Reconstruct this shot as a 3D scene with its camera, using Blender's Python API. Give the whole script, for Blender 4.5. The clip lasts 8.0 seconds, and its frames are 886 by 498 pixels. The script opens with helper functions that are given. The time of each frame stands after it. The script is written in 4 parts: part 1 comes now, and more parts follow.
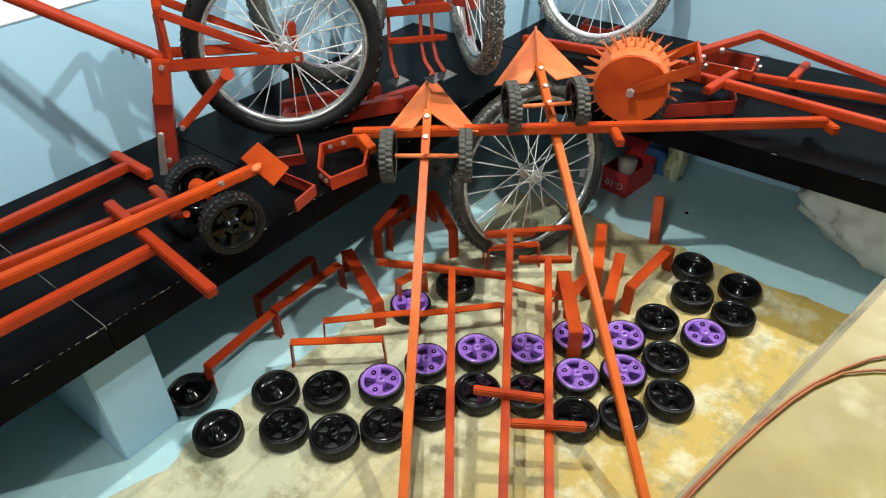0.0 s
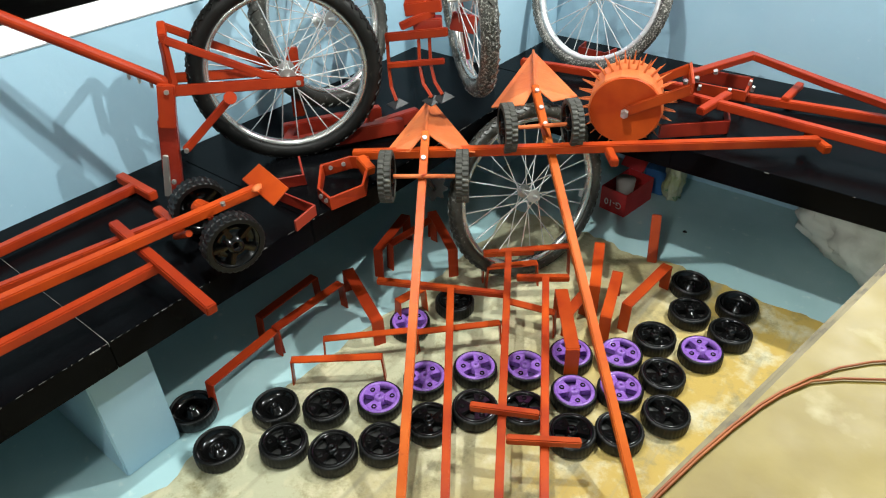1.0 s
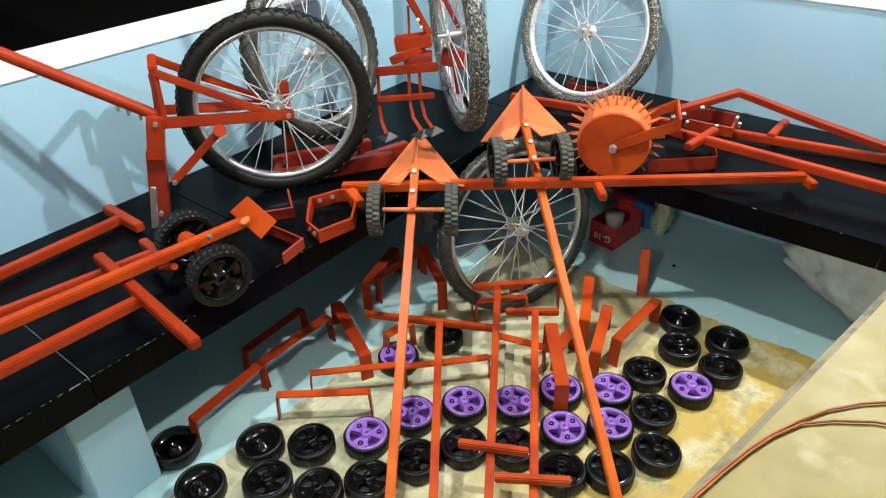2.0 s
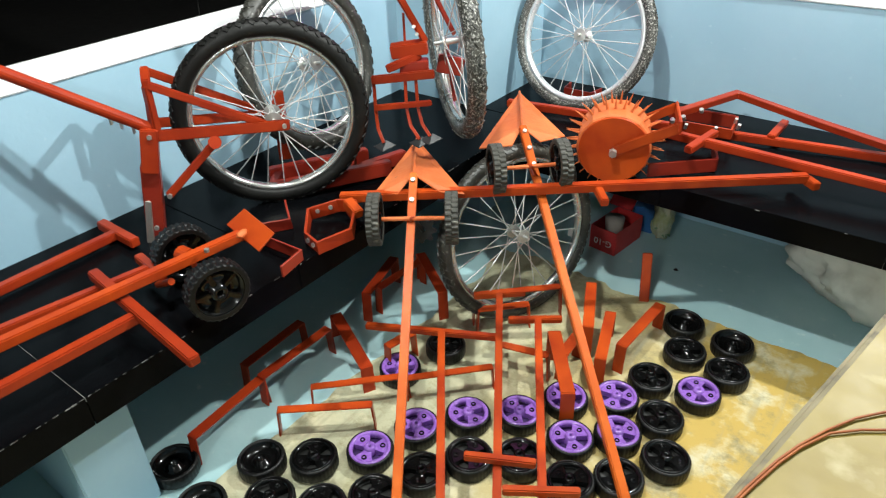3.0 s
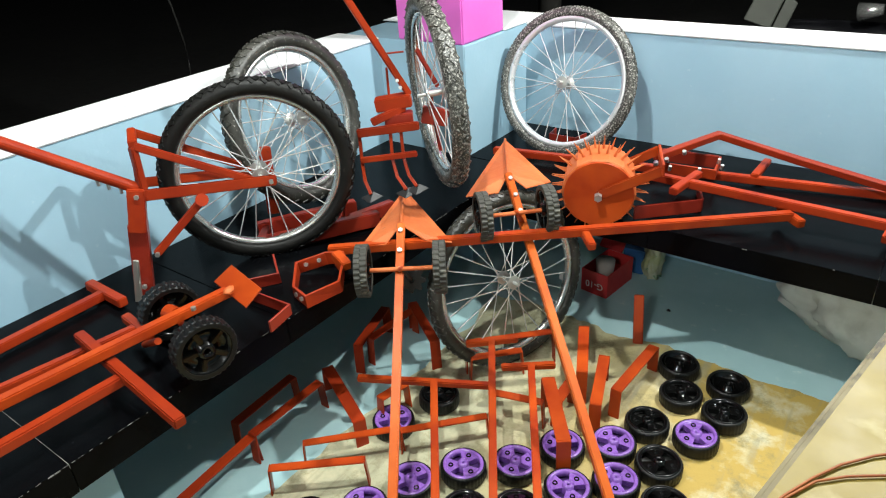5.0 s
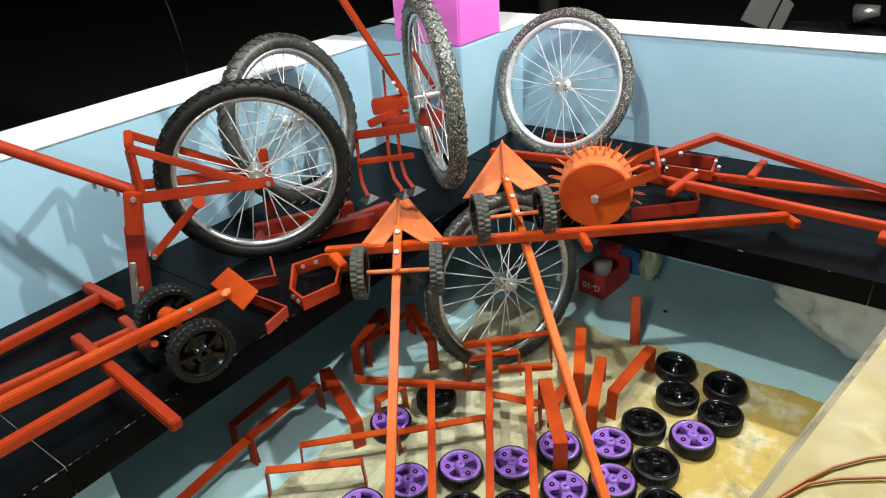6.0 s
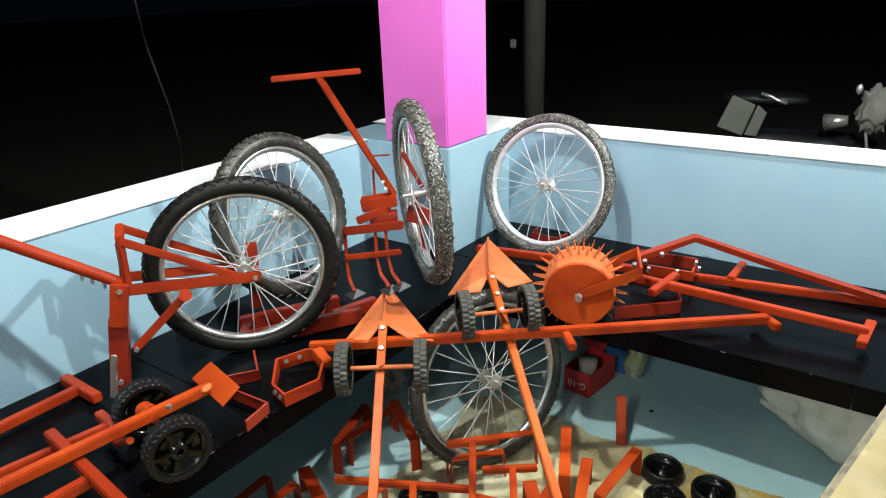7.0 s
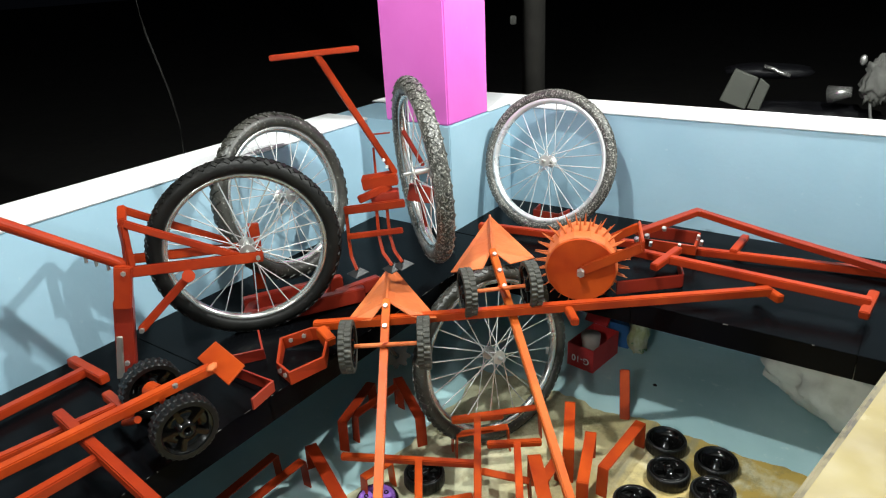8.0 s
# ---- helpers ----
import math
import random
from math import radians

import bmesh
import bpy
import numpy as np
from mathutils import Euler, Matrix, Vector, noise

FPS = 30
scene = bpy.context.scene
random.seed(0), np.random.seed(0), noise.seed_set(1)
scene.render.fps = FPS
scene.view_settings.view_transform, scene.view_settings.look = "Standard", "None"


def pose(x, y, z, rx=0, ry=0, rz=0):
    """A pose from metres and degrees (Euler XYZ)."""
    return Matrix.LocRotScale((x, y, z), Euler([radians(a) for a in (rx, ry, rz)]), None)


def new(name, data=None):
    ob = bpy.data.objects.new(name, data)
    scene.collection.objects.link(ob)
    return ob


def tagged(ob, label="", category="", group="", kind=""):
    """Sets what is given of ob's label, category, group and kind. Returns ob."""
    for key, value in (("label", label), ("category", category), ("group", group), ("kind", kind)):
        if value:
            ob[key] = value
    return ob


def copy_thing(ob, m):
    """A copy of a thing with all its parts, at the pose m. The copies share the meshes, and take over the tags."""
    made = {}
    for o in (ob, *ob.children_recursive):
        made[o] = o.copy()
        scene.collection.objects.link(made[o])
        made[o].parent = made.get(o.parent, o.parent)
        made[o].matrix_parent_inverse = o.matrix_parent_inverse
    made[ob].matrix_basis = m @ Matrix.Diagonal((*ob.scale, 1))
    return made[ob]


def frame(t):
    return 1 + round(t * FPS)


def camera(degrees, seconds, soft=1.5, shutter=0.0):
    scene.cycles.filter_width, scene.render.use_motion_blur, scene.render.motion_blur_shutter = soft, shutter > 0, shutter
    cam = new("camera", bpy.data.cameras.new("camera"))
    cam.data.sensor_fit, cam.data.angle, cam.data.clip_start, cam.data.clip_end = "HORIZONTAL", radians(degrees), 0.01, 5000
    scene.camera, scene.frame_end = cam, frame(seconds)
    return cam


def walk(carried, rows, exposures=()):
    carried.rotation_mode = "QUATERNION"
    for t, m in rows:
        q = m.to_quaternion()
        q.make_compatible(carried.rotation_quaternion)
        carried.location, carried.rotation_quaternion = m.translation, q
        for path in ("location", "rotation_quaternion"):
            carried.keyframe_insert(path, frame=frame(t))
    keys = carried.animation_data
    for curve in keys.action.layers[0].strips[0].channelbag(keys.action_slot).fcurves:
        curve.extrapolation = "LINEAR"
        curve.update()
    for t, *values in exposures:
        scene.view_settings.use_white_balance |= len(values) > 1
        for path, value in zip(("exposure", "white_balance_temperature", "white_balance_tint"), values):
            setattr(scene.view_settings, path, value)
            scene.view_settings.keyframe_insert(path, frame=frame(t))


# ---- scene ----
cam = camera(66.45, 8.0, soft=1.1, shutter=0.4)
EXPOSURES = [(0.0, 0.16, 6500, 10), (8.0, 0.16, 6500, 10)]
PATH = [  # seconds, place, turn
    (0.0, -0.0354, -0.0188, 1.5238, 52.25, 0.92, 37.78),
    (0.5, 0.0094, -0.0450, 1.5384, 53.48, 1.20, 37.86),
    (1.0, 0.0096, -0.0240, 1.5364, 54.08, 1.52, 38.25),
    (1.5, 0.0043, -0.0162, 1.5406, 54.94, 0.80, 38.67),
    (1.7, 0.0082, -0.0118, 1.5408, 55.82, 0.89, 38.51),
    (2.8, -0.0147, -0.0093, 1.5224, 57.44, 0.78, 36.44),
    (3.0, -0.0202, 0.0010, 1.5249, 57.32, 1.65, 36.84),
    (3.5, -0.0161, 0.0053, 1.5317, 59.20, 2.18, 36.97),
    (4.0, 0.0012, -0.0137, 1.5401, 60.20, 2.43, 36.53),
    (4.5, -0.0027, 0.0166, 1.5345, 61.02, 3.12, 35.83),
    (6.0, 0.0014, 0.0234, 1.5390, 61.11, 3.15, 35.52),
    (6.5, 0.0067, 0.0232, 1.5564, 65.86, 2.47, 34.56),
    (7.0, 0.0145, 0.0205, 1.5656, 68.70, 1.86, 35.01),
    (7.5, 0.0112, 0.0300, 1.5563, 68.08, 2.10, 34.94),
    (8.0, 0.0219, 0.0180, 1.5562, 67.08, 2.81, 34.94),
]
walk(cam, [(t, pose(*p)) for t, *p in PATH], EXPOSURES)

# ---- world and lamps ----
night = bpy.data.worlds.new("night")
scene.world = night
night.use_nodes = True
night.node_tree.nodes["Background"].inputs[0].default_value = (0.35, 0.42, 0.6, 1)
night.node_tree.nodes["Background"].inputs[1].default_value = 0.003


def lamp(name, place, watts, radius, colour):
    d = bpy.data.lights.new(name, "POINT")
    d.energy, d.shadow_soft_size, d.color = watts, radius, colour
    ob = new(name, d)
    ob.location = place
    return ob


lamp("bulb_over_bench", (-0.93, 0.87, 2.58), 148, 0.03, (0.95, 1.0, 0.96))
lamp("bulb_by_wall", (0.05, 2.44, 2.48), 235, 0.03, (0.96, 1.0, 0.96))
# Unseen fill lamp, added to lift the floor under the north bench.
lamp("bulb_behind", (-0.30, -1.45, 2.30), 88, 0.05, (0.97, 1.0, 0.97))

# ---- materials ----


def nodes_of(name):
    m = bpy.data.materials.new(name)
    m.use_nodes = True
    return m, m.node_tree.nodes, m.node_tree.links, m.node_tree.nodes["Principled BSDF"]


def surface(name, a, b, rough=0.5, metal=0.0, grain=40.0, blotch=4.0, bump=0.1, wear=None, wear_at=0.66, spread=0.08, coat=0.0, each=0.0, spec=0.5):
    """Two-scale mottled paint or metal: colours a and b by large blotches, grain in bump and roughness, worn spots of colour wear."""
    m, n, l, p = nodes_of(name)
    co = n.new("ShaderNodeTexCoord")
    big, fine = n.new("ShaderNodeTexNoise"), n.new("ShaderNodeTexNoise")
    big.inputs["Scale"].default_value, fine.inputs["Scale"].default_value = blotch, grain
    big.inputs["Detail"].default_value, fine.inputs["Detail"].default_value = 6, 8
    for t in (big, fine):
        l.new(co.outputs["Object"], t.inputs["Vector"])
    ramp = n.new("ShaderNodeValToRGB")
    ramp.color_ramp.elements[0].position, ramp.color_ramp.elements[1].position = 0.35, 0.68
    ramp.color_ramp.elements[0].color, ramp.color_ramp.elements[1].color = (*a, 1), (*b, 1)
    l.new(big.outputs["Fac"], ramp.inputs[0])
    colour = ramp.outputs[0]
    if wear:
        spot = n.new("ShaderNodeTexNoise")
        spot.inputs["Scale"].default_value, spot.inputs["Detail"].default_value = grain * 0.6, 10
        l.new(co.outputs["Object"], spot.inputs["Vector"])
        cut = n.new("ShaderNodeMapRange")
        cut.inputs["From Min"].default_value, cut.inputs["From Max"].default_value = wear_at, wear_at + spread
        l.new(spot.outputs["Fac"], cut.inputs["Value"])
        mix = n.new("ShaderNodeMix")
        mix.data_type = "RGBA"
        l.new(cut.outputs[0], mix.inputs[0])
        l.new(colour, mix.inputs[6])
        mix.inputs[7].default_value = (*wear, 1)
        colour = mix.outputs[2]
    if each:
        info, hsv = n.new("ShaderNodeObjectInfo"), n.new("ShaderNodeHueSaturation")
        span = n.new("ShaderNodeMapRange")
        span.inputs["To Min"].default_value, span.inputs["To Max"].default_value = 1 - each, 1 + each
        l.new(info.outputs["Random"], span.inputs["Value"])
        l.new(span.outputs[0], hsv.inputs["Value"])
        l.new(colour, hsv.inputs["Color"])
        colour = hsv.outputs[0]
    l.new(colour, p.inputs["Base Color"])
    r = n.new("ShaderNodeMapRange")
    r.inputs["To Min"].default_value, r.inputs["To Max"].default_value = max(rough - 0.1, 0.03), min(rough + 0.12, 1)
    l.new(fine.outputs["Fac"], r.inputs["Value"])
    l.new(r.outputs[0], p.inputs["Roughness"])
    p.inputs["Metallic"].default_value = metal
    p.inputs["Specular IOR Level"].default_value = spec
    p.inputs["Coat Weight"].default_value = coat
    p.inputs["Coat Roughness"].default_value = 0.12
    bu = n.new("ShaderNodeBump")
    bu.inputs["Strength"].default_value, bu.inputs["Distance"].default_value = bump, 0.004
    l.new(fine.outputs["Fac"], bu.inputs["Height"])
    l.new(bu.outputs[0], p.inputs["Normal"])
    return m


def screed_material():
    """Bare cement: pale grey towards the bench, ochre towards the counter, stained and gritty."""
    m, n, l, p = nodes_of("cement_screed")
    co, sep = n.new("ShaderNodeTexCoord"), n.new("ShaderNodeSeparateXYZ")
    l.new(co.outputs["Object"], sep.inputs[0])
    tex = []
    for scale, detail, rough in ((2.6, 6, 0.6), (7.0, 8, 0.65), (45.0, 8, 0.7), (9.0, 10, 0.78)):
        t = n.new("ShaderNodeTexNoise")
        t.inputs["Scale"].default_value, t.inputs["Detail"].default_value, t.inputs["Roughness"].default_value = scale, detail, rough
        l.new(co.outputs["Object"], t.inputs["Vector"])
        tex.append(t.outputs["Fac"])

    def mixed(fac, a, c):
        mx = n.new("ShaderNodeMix")
        mx.data_type = "RGBA"
        l.new(fac, mx.inputs[0])
        for k, v in ((6, a), (7, c)):
            if isinstance(v, tuple):
                mx.inputs[k].default_value = (*v, 1)
            else:
                l.new(v, mx.inputs[k])
        return mx.outputs[2]

    def ranged(v, lo, hi):
        r = n.new("ShaderNodeMapRange")
        r.inputs["From Min"].default_value, r.inputs["From Max"].default_value = lo, hi
        l.new(v, r.inputs["Value"])
        return r.outputs[0]

    add = n.new("ShaderNodeMath")
    add.operation = "MULTIPLY_ADD"
    l.new(tex[0], add.inputs[0])
    add.inputs[1].default_value = 0.9
    l.new(sep.outputs["X"], add.inputs[2])
    side = ranged(add.outputs[0], -0.55, 0.15)
    base = mixed(side, (0.42, 0.41, 0.27), (0.44, 0.30, 0.065))
    pale = mixed(ranged(tex[1], 0.50, 0.66), base, (0.56, 0.51, 0.33))
    grime = mixed(ranged(tex[3], 0.50, 0.68), pale, (0.20, 0.175, 0.08))
    strokes = n.new("ShaderNodeMapping")
    strokes.inputs["Rotation"].default_value, strokes.inputs["Scale"].default_value = (0, 0, radians(38)), (26, 2.5, 1)
    l.new(co.outputs["Object"], strokes.inputs[0])
    sweep = n.new("ShaderNodeTexNoise")
    sweep.inputs["Scale"].default_value, sweep.inputs["Detail"].default_value = 1.0, 6
    l.new(strokes.outputs[0], sweep.inputs["Vector"])
    dark = mixed(ranged(sweep.outputs["Fac"], 0.55, 0.80), grime, (0.27, 0.25, 0.16))
    l.new(dark, p.inputs["Base Color"])
    p.inputs["Roughness"].default_value = 0.7
    bu = n.new("ShaderNodeBump")
    bu.inputs["Strength"].default_value, bu.inputs["Distance"].default_value = 0.5, 0.006
    l.new(tex[2], bu.inputs["Height"])
    l.new(bu.outputs[0], p.inputs["Normal"])
    return m


ORANGE = surface("orange_paint", (0.29, 0.029, 0.006), (0.46, 0.064, 0.008), 0.32, 0, 60, 7, 0.10, (0.22, 0.028, 0.010), 0.72, 0.1, 0.0, 0.16, 0.24)
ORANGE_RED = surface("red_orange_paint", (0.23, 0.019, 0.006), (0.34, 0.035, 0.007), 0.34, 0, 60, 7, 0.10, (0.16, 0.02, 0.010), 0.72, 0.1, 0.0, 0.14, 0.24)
ORANGE_LIGHT = surface("bright_orange_paint", (0.46, 0.075, 0.010), (0.58, 0.125, 0.018), 0.36, 0, 60, 7, 0.10, (0.36, 0.06, 0.012), 0.70, 0.1, 0.0, 0.06, 0.14)
ORANGE_DULL = surface("orange_primer", (0.50, 0.105, 0.026), (0.60, 0.165, 0.05), 0.58, 0, 60, 9, 0.15, (0.34, 0.10, 0.04), 0.66, 0.12, 0.0, 0.08, 0.3)
RED_DARK = surface("dark_red_paint", (0.20, 0.014, 0.007), (0.28, 0.026, 0.010), 0.36, 0, 60, 7, 0.12, (0.11, 0.018, 0.011), 0.7, 0.1, 0.1, 0.10)
STEEL = surface("zinc_steel", (0.46, 0.46, 0.44), (0.62, 0.62, 0.59), 0.40, 0.8, 120, 10, 0.05, (0.32, 0.28, 0.22), 0.72)
RAW_STEEL = surface("raw_steel", (0.42, 0.40, 0.36), (0.58, 0.56, 0.50), 0.4, 0.8, 90, 8, 0.1, (0.3, 0.2, 0.13), 0.66)
CHROME = surface("chrome_rim", (0.50, 0.50, 0.48), (0.62, 0.62, 0.59), 0.24, 0.8, 14, 12, 0.02)
# Paler and less metallic than CHROME, for the wheel at the north wall.
RIM_BRIGHT = surface("polished_alloy_rim", (0.64, 0.65, 0.65), (0.74, 0.74, 0.74), 0.28, 0.5, 14, 12, 0.02)
RUBBER = surface("tyre_rubber", (0.005, 0.005, 0.0045), (0.010, 0.0098, 0.0088), 0.5, 0, 90, 14, 0.3, (0.045, 0.042, 0.034), 0.66, 0.12, 0.0, 0.0, 0.25)
RUBBER_DUSTY = surface("dusty_rubber", (0.016, 0.016, 0.013), (0.050, 0.049, 0.041), 0.40, 0, 170, 10, 0.3, (0.30, 0.29, 0.26), 0.60, 0.18)
# Specks are dust, with top light and white glints put in their colour.
RUBBER_PALE = surface("pale_dusty_rubber", (0.020, 0.020, 0.017), (0.070, 0.068, 0.058), 0.38, 0, 260, 10, 0.3, (0.44, 0.43, 0.39), 0.50, 0.2)
PLASTIC = surface("black_plastic", (0.002, 0.002, 0.002), (0.004, 0.004, 0.004), 0.13, 0, 80, 12, 0.03, None, 0.7, 0.1, 0.1, 0.0, 0.28)
TREAD = surface("black_tread", (0.0025, 0.0025, 0.0025), (0.006, 0.006, 0.0058), 0.42, 0, 80, 12, 0.15, (0.02, 0.019, 0.017), 0.7, 0.1, 0.0, 0.0, 0.3)
TREAD_DUSTY = surface("dusty_tread", (0.022, 0.022, 0.017), (0.055, 0.053, 0.042), 0.6, 0, 80, 12, 0.2, (0.15, 0.14, 0.11), 0.62)
DARK_STEEL = surface("dark_steel", (0.012, 0.012, 0.013), (0.03, 0.03, 0.032), 0.35, 0.3, 90, 9, 0.2, (0.22, 0.19, 0.15), 0.68)
PURPLE = surface("purple_plastic", (0.20, 0.085, 0.38), (0.26, 0.12, 0.45), 0.26, 0, 80, 12, 0.05, (0.17, 0.06, 0.34), 0.72, 0.1, 0.2, 0.08)
# Web behind the purple spokes, far darker than PURPLE.
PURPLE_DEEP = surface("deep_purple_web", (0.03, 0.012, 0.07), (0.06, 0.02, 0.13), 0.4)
# Reflection on the black web is put into its colour as grey.
GREY_WEB = surface("dusty_black_web", (0.012, 0.012, 0.011), (0.035, 0.035, 0.033), 0.4)
GRANITE = surface("black_granite", (0.0014, 0.0015, 0.0018), (0.003, 0.0033, 0.004), 0.20, 0, 200, 5, 0.03, (0.006, 0.006, 0.006), 0.74, 0.05, 0.0, 0.0, 0.045)
BLUE_WALL = surface("pale_blue_paint", (0.285, 0.455, 0.56), (0.34, 0.51, 0.61), 0.55, 0, 55, 2.2, 0.16, (0.39, 0.55, 0.63), 0.68, 0.14)
BLUE_FLOOR = surface("blue_floor_paint", (0.33, 0.52, 0.54), (0.42, 0.61, 0.62), 0.5, 0, 40, 3, 0.2, (0.52, 0.66, 0.64), 0.64, 0.1)
# Grey of the unseen shell, set for how much light it bounces.
ROOM_SHELL = surface("grey_plaster", (0.16, 0.165, 0.16), (0.22, 0.225, 0.22), 0.8, 0, 30, 2, 0.2, (0.14, 0.14, 0.135), 0.72)
WHITE_CAP = surface("white_cap_paint", (0.82, 0.84, 0.85), (0.88, 0.89, 0.89), 0.5, 0, 50, 3, 0.12, (0.7, 0.7, 0.69), 0.74)
MAGENTA = surface("magenta_paint", (0.66, 0.13, 0.52), (0.72, 0.17, 0.58), 0.5, 0, 50, 2, 0.1, (0.76, 0.24, 0.64), 0.72)
SCREED = screed_material()
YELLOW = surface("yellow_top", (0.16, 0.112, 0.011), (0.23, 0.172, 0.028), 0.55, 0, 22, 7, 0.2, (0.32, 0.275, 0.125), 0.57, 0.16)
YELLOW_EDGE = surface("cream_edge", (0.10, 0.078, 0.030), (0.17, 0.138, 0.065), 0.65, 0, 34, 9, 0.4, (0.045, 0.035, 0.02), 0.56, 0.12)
CABLE = surface("orange_cable", (0.20, 0.050, 0.010), (0.30, 0.090, 0.018), 0.6, 0, 60, 10, 0.1)
CARD_RED = surface("red_carton", (0.42, 0.018, 0.02), (0.50, 0.03, 0.03), 0.5, 0, 60, 8, 0.1, (0.55, 0.2, 0.17), 0.72)
WHITE = surface("white_print", (0.74, 0.72, 0.68), (0.8, 0.79, 0.76), 0.6)
CARD_INSIDE = surface("grey_card", (0.36, 0.31, 0.27), (0.46, 0.42, 0.38), 0.8)
CARD_BLUE = surface("blue_carton", (0.02, 0.09, 0.24), (0.03, 0.13, 0.32), 0.5)
SACK = surface("woven_sack", (0.56, 0.57, 0.50), (0.72, 0.72, 0.65), 0.7, 0, 16, 6, 1.0, (0.50, 0.50, 0.43), 0.56, 0.2)
BAG = surface("green_yellow_bag", (0.30, 0.32, 0.14), (0.52, 0.52, 0.40), 0.4, 0, 50, 16, 0.3, (0.10, 0.25, 0.12), 0.6)
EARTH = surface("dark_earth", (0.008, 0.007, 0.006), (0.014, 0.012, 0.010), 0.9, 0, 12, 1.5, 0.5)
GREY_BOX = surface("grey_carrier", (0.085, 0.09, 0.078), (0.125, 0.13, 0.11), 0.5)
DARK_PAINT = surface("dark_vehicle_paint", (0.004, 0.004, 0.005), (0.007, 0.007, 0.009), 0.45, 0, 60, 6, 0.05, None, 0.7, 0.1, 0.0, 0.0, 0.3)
CHIPPED = surface("chipped_stone", (0.07, 0.068, 0.064), (0.24, 0.23, 0.22), 0.6, 0, 60, 30)
WIRE = surface("dull_wire", (0.02, 0.019, 0.017), (0.03, 0.028, 0.025), 0.7)
# Weak night light is put into this dimmed white of cloth and fitting.
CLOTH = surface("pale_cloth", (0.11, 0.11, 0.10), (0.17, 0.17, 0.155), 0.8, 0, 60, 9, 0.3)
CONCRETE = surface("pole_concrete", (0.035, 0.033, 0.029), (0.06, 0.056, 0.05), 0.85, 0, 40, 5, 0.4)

# ---- mesh helpers ----


def thing(name, place=(0, 0, 0), label="", category="", group="", kind=""):
    ob = new(name)
    ob.empty_display_size = 0.05
    ob.location = place
    return tagged(ob, label, category, group, kind)


def origin_of(ob):
    v = Vector((0, 0, 0))
    while ob is not None:
        v = v + ob.location
        ob = ob.parent
    return v


def part(name, bm, material, parent, label="", smooth=False, world=True):
    """Links bm as one mesh under parent; with world, bm is in world places."""
    if world and parent is not None:
        bmesh.ops.translate(bm, verts=bm.verts, vec=-origin_of(parent))
    me = bpy.data.meshes.new(name)
    bmesh.ops.recalc_face_normals(bm, faces=bm.faces)
    bm.to_mesh(me)
    bm.free()
    me.materials.append(material)
    if smooth:
        me.polygons.foreach_set("use_smooth", [True] * len(me.polygons))
    ob = new(name, me)
    ob.parent = parent
    return tagged(ob, label) if label else ob


def again(ob, m, parent):
    """Another object on the same mesh, at the local pose m under parent."""
    o = new(ob.name.split(".")[0], ob.data)
    o.parent = parent
    o.matrix_basis = m
    return o


def axes(a, b, up=(0, 0, 1)):
    x = (Vector(b) - Vector(a)).normalized()
    u = Vector(up)
    if abs(x.dot(u)) > 0.98:
        u = Vector((0, 1, 0)) if abs(x.y) < 0.9 else Vector((1, 0, 0))
    y = u.cross(x).normalized()
    z = x.cross(y)
    return Matrix((x, y, z)).transposed()


def add_box(bm, centre, size, turn=None, bevel=0.0):
    g = bmesh.ops.create_cube(bm, size=1.0)
    vs = g["verts"]
    bmesh.ops.scale(bm, vec=size, verts=vs)
    if bevel:
        es = list({e for v in vs for e in v.link_edges})
        r = bmesh.ops.bevel(bm, geom=es, offset=bevel, segments=2, affect="EDGES", clamp_overlap=True)
        vs = list({v for f in r["faces"] for v in f.verts} | {v for v in vs if v.is_valid})
    if turn is not None:
        bmesh.ops.rotate(bm, cent=(0, 0, 0), matrix=turn, verts=vs)
    bmesh.ops.translate(bm, vec=centre, verts=vs)
    return bm


def bar(a, b, w=0.026, h=0.026, up=(0, 0, 1), bevel=0.003):
    """A square tube or flat bar from a to b; w across, h along up."""
    a, b = Vector(a), Vector(b)
    bm = bmesh.new()
    return add_box(bm, (a + b) / 2, ((b - a).length, w, h), axes(a, b, up), bevel)


def bent(points, w, h, up=(0, 0, 1)):
    """A bar swept through several points, mitred."""
    ps = [Vector(p) for p in points]
    bm = bmesh.new()
    rings = []
    for i, p in enumerate(ps):
        d0 = (p - ps[i - 1]).normalized() if i else (ps[1] - p).normalized()
        d1 = (ps[i + 1] - p).normalized() if i < len(ps) - 1 else d0
        t = (d0 + d1).normalized()
        y = Vector(up).cross(t).normalized()
        z = t.cross(y)
        k = 1 / max(t.dot(d0), 0.5)
        turn_in_z = abs(d0.cross(d1).dot(y)) > abs(d0.cross(d1).dot(z))
        kw, kh = (1, k) if turn_in_z else (k, 1)
        rings.append([bm.verts.new(p + y * (sy * w / 2 * kw) + z * (sz * h / 2 * kh)) for sy, sz in ((-1, -1), (1, -1), (1, 1), (-1, 1))])
    for r0, r1 in zip(rings, rings[1:]):
        for k in range(4):
            bm.faces.new((r0[k], r0[(k + 1) % 4], r1[(k + 1) % 4], r1[k]))
    bm.faces.new(rings[0][::-1])
    bm.faces.new(rings[-1])
    bmesh.ops.bevel(bm, geom=list(bm.edges), offset=min(w, h) * 0.1, segments=1, affect="EDGES", clamp_overlap=True)
    return bm


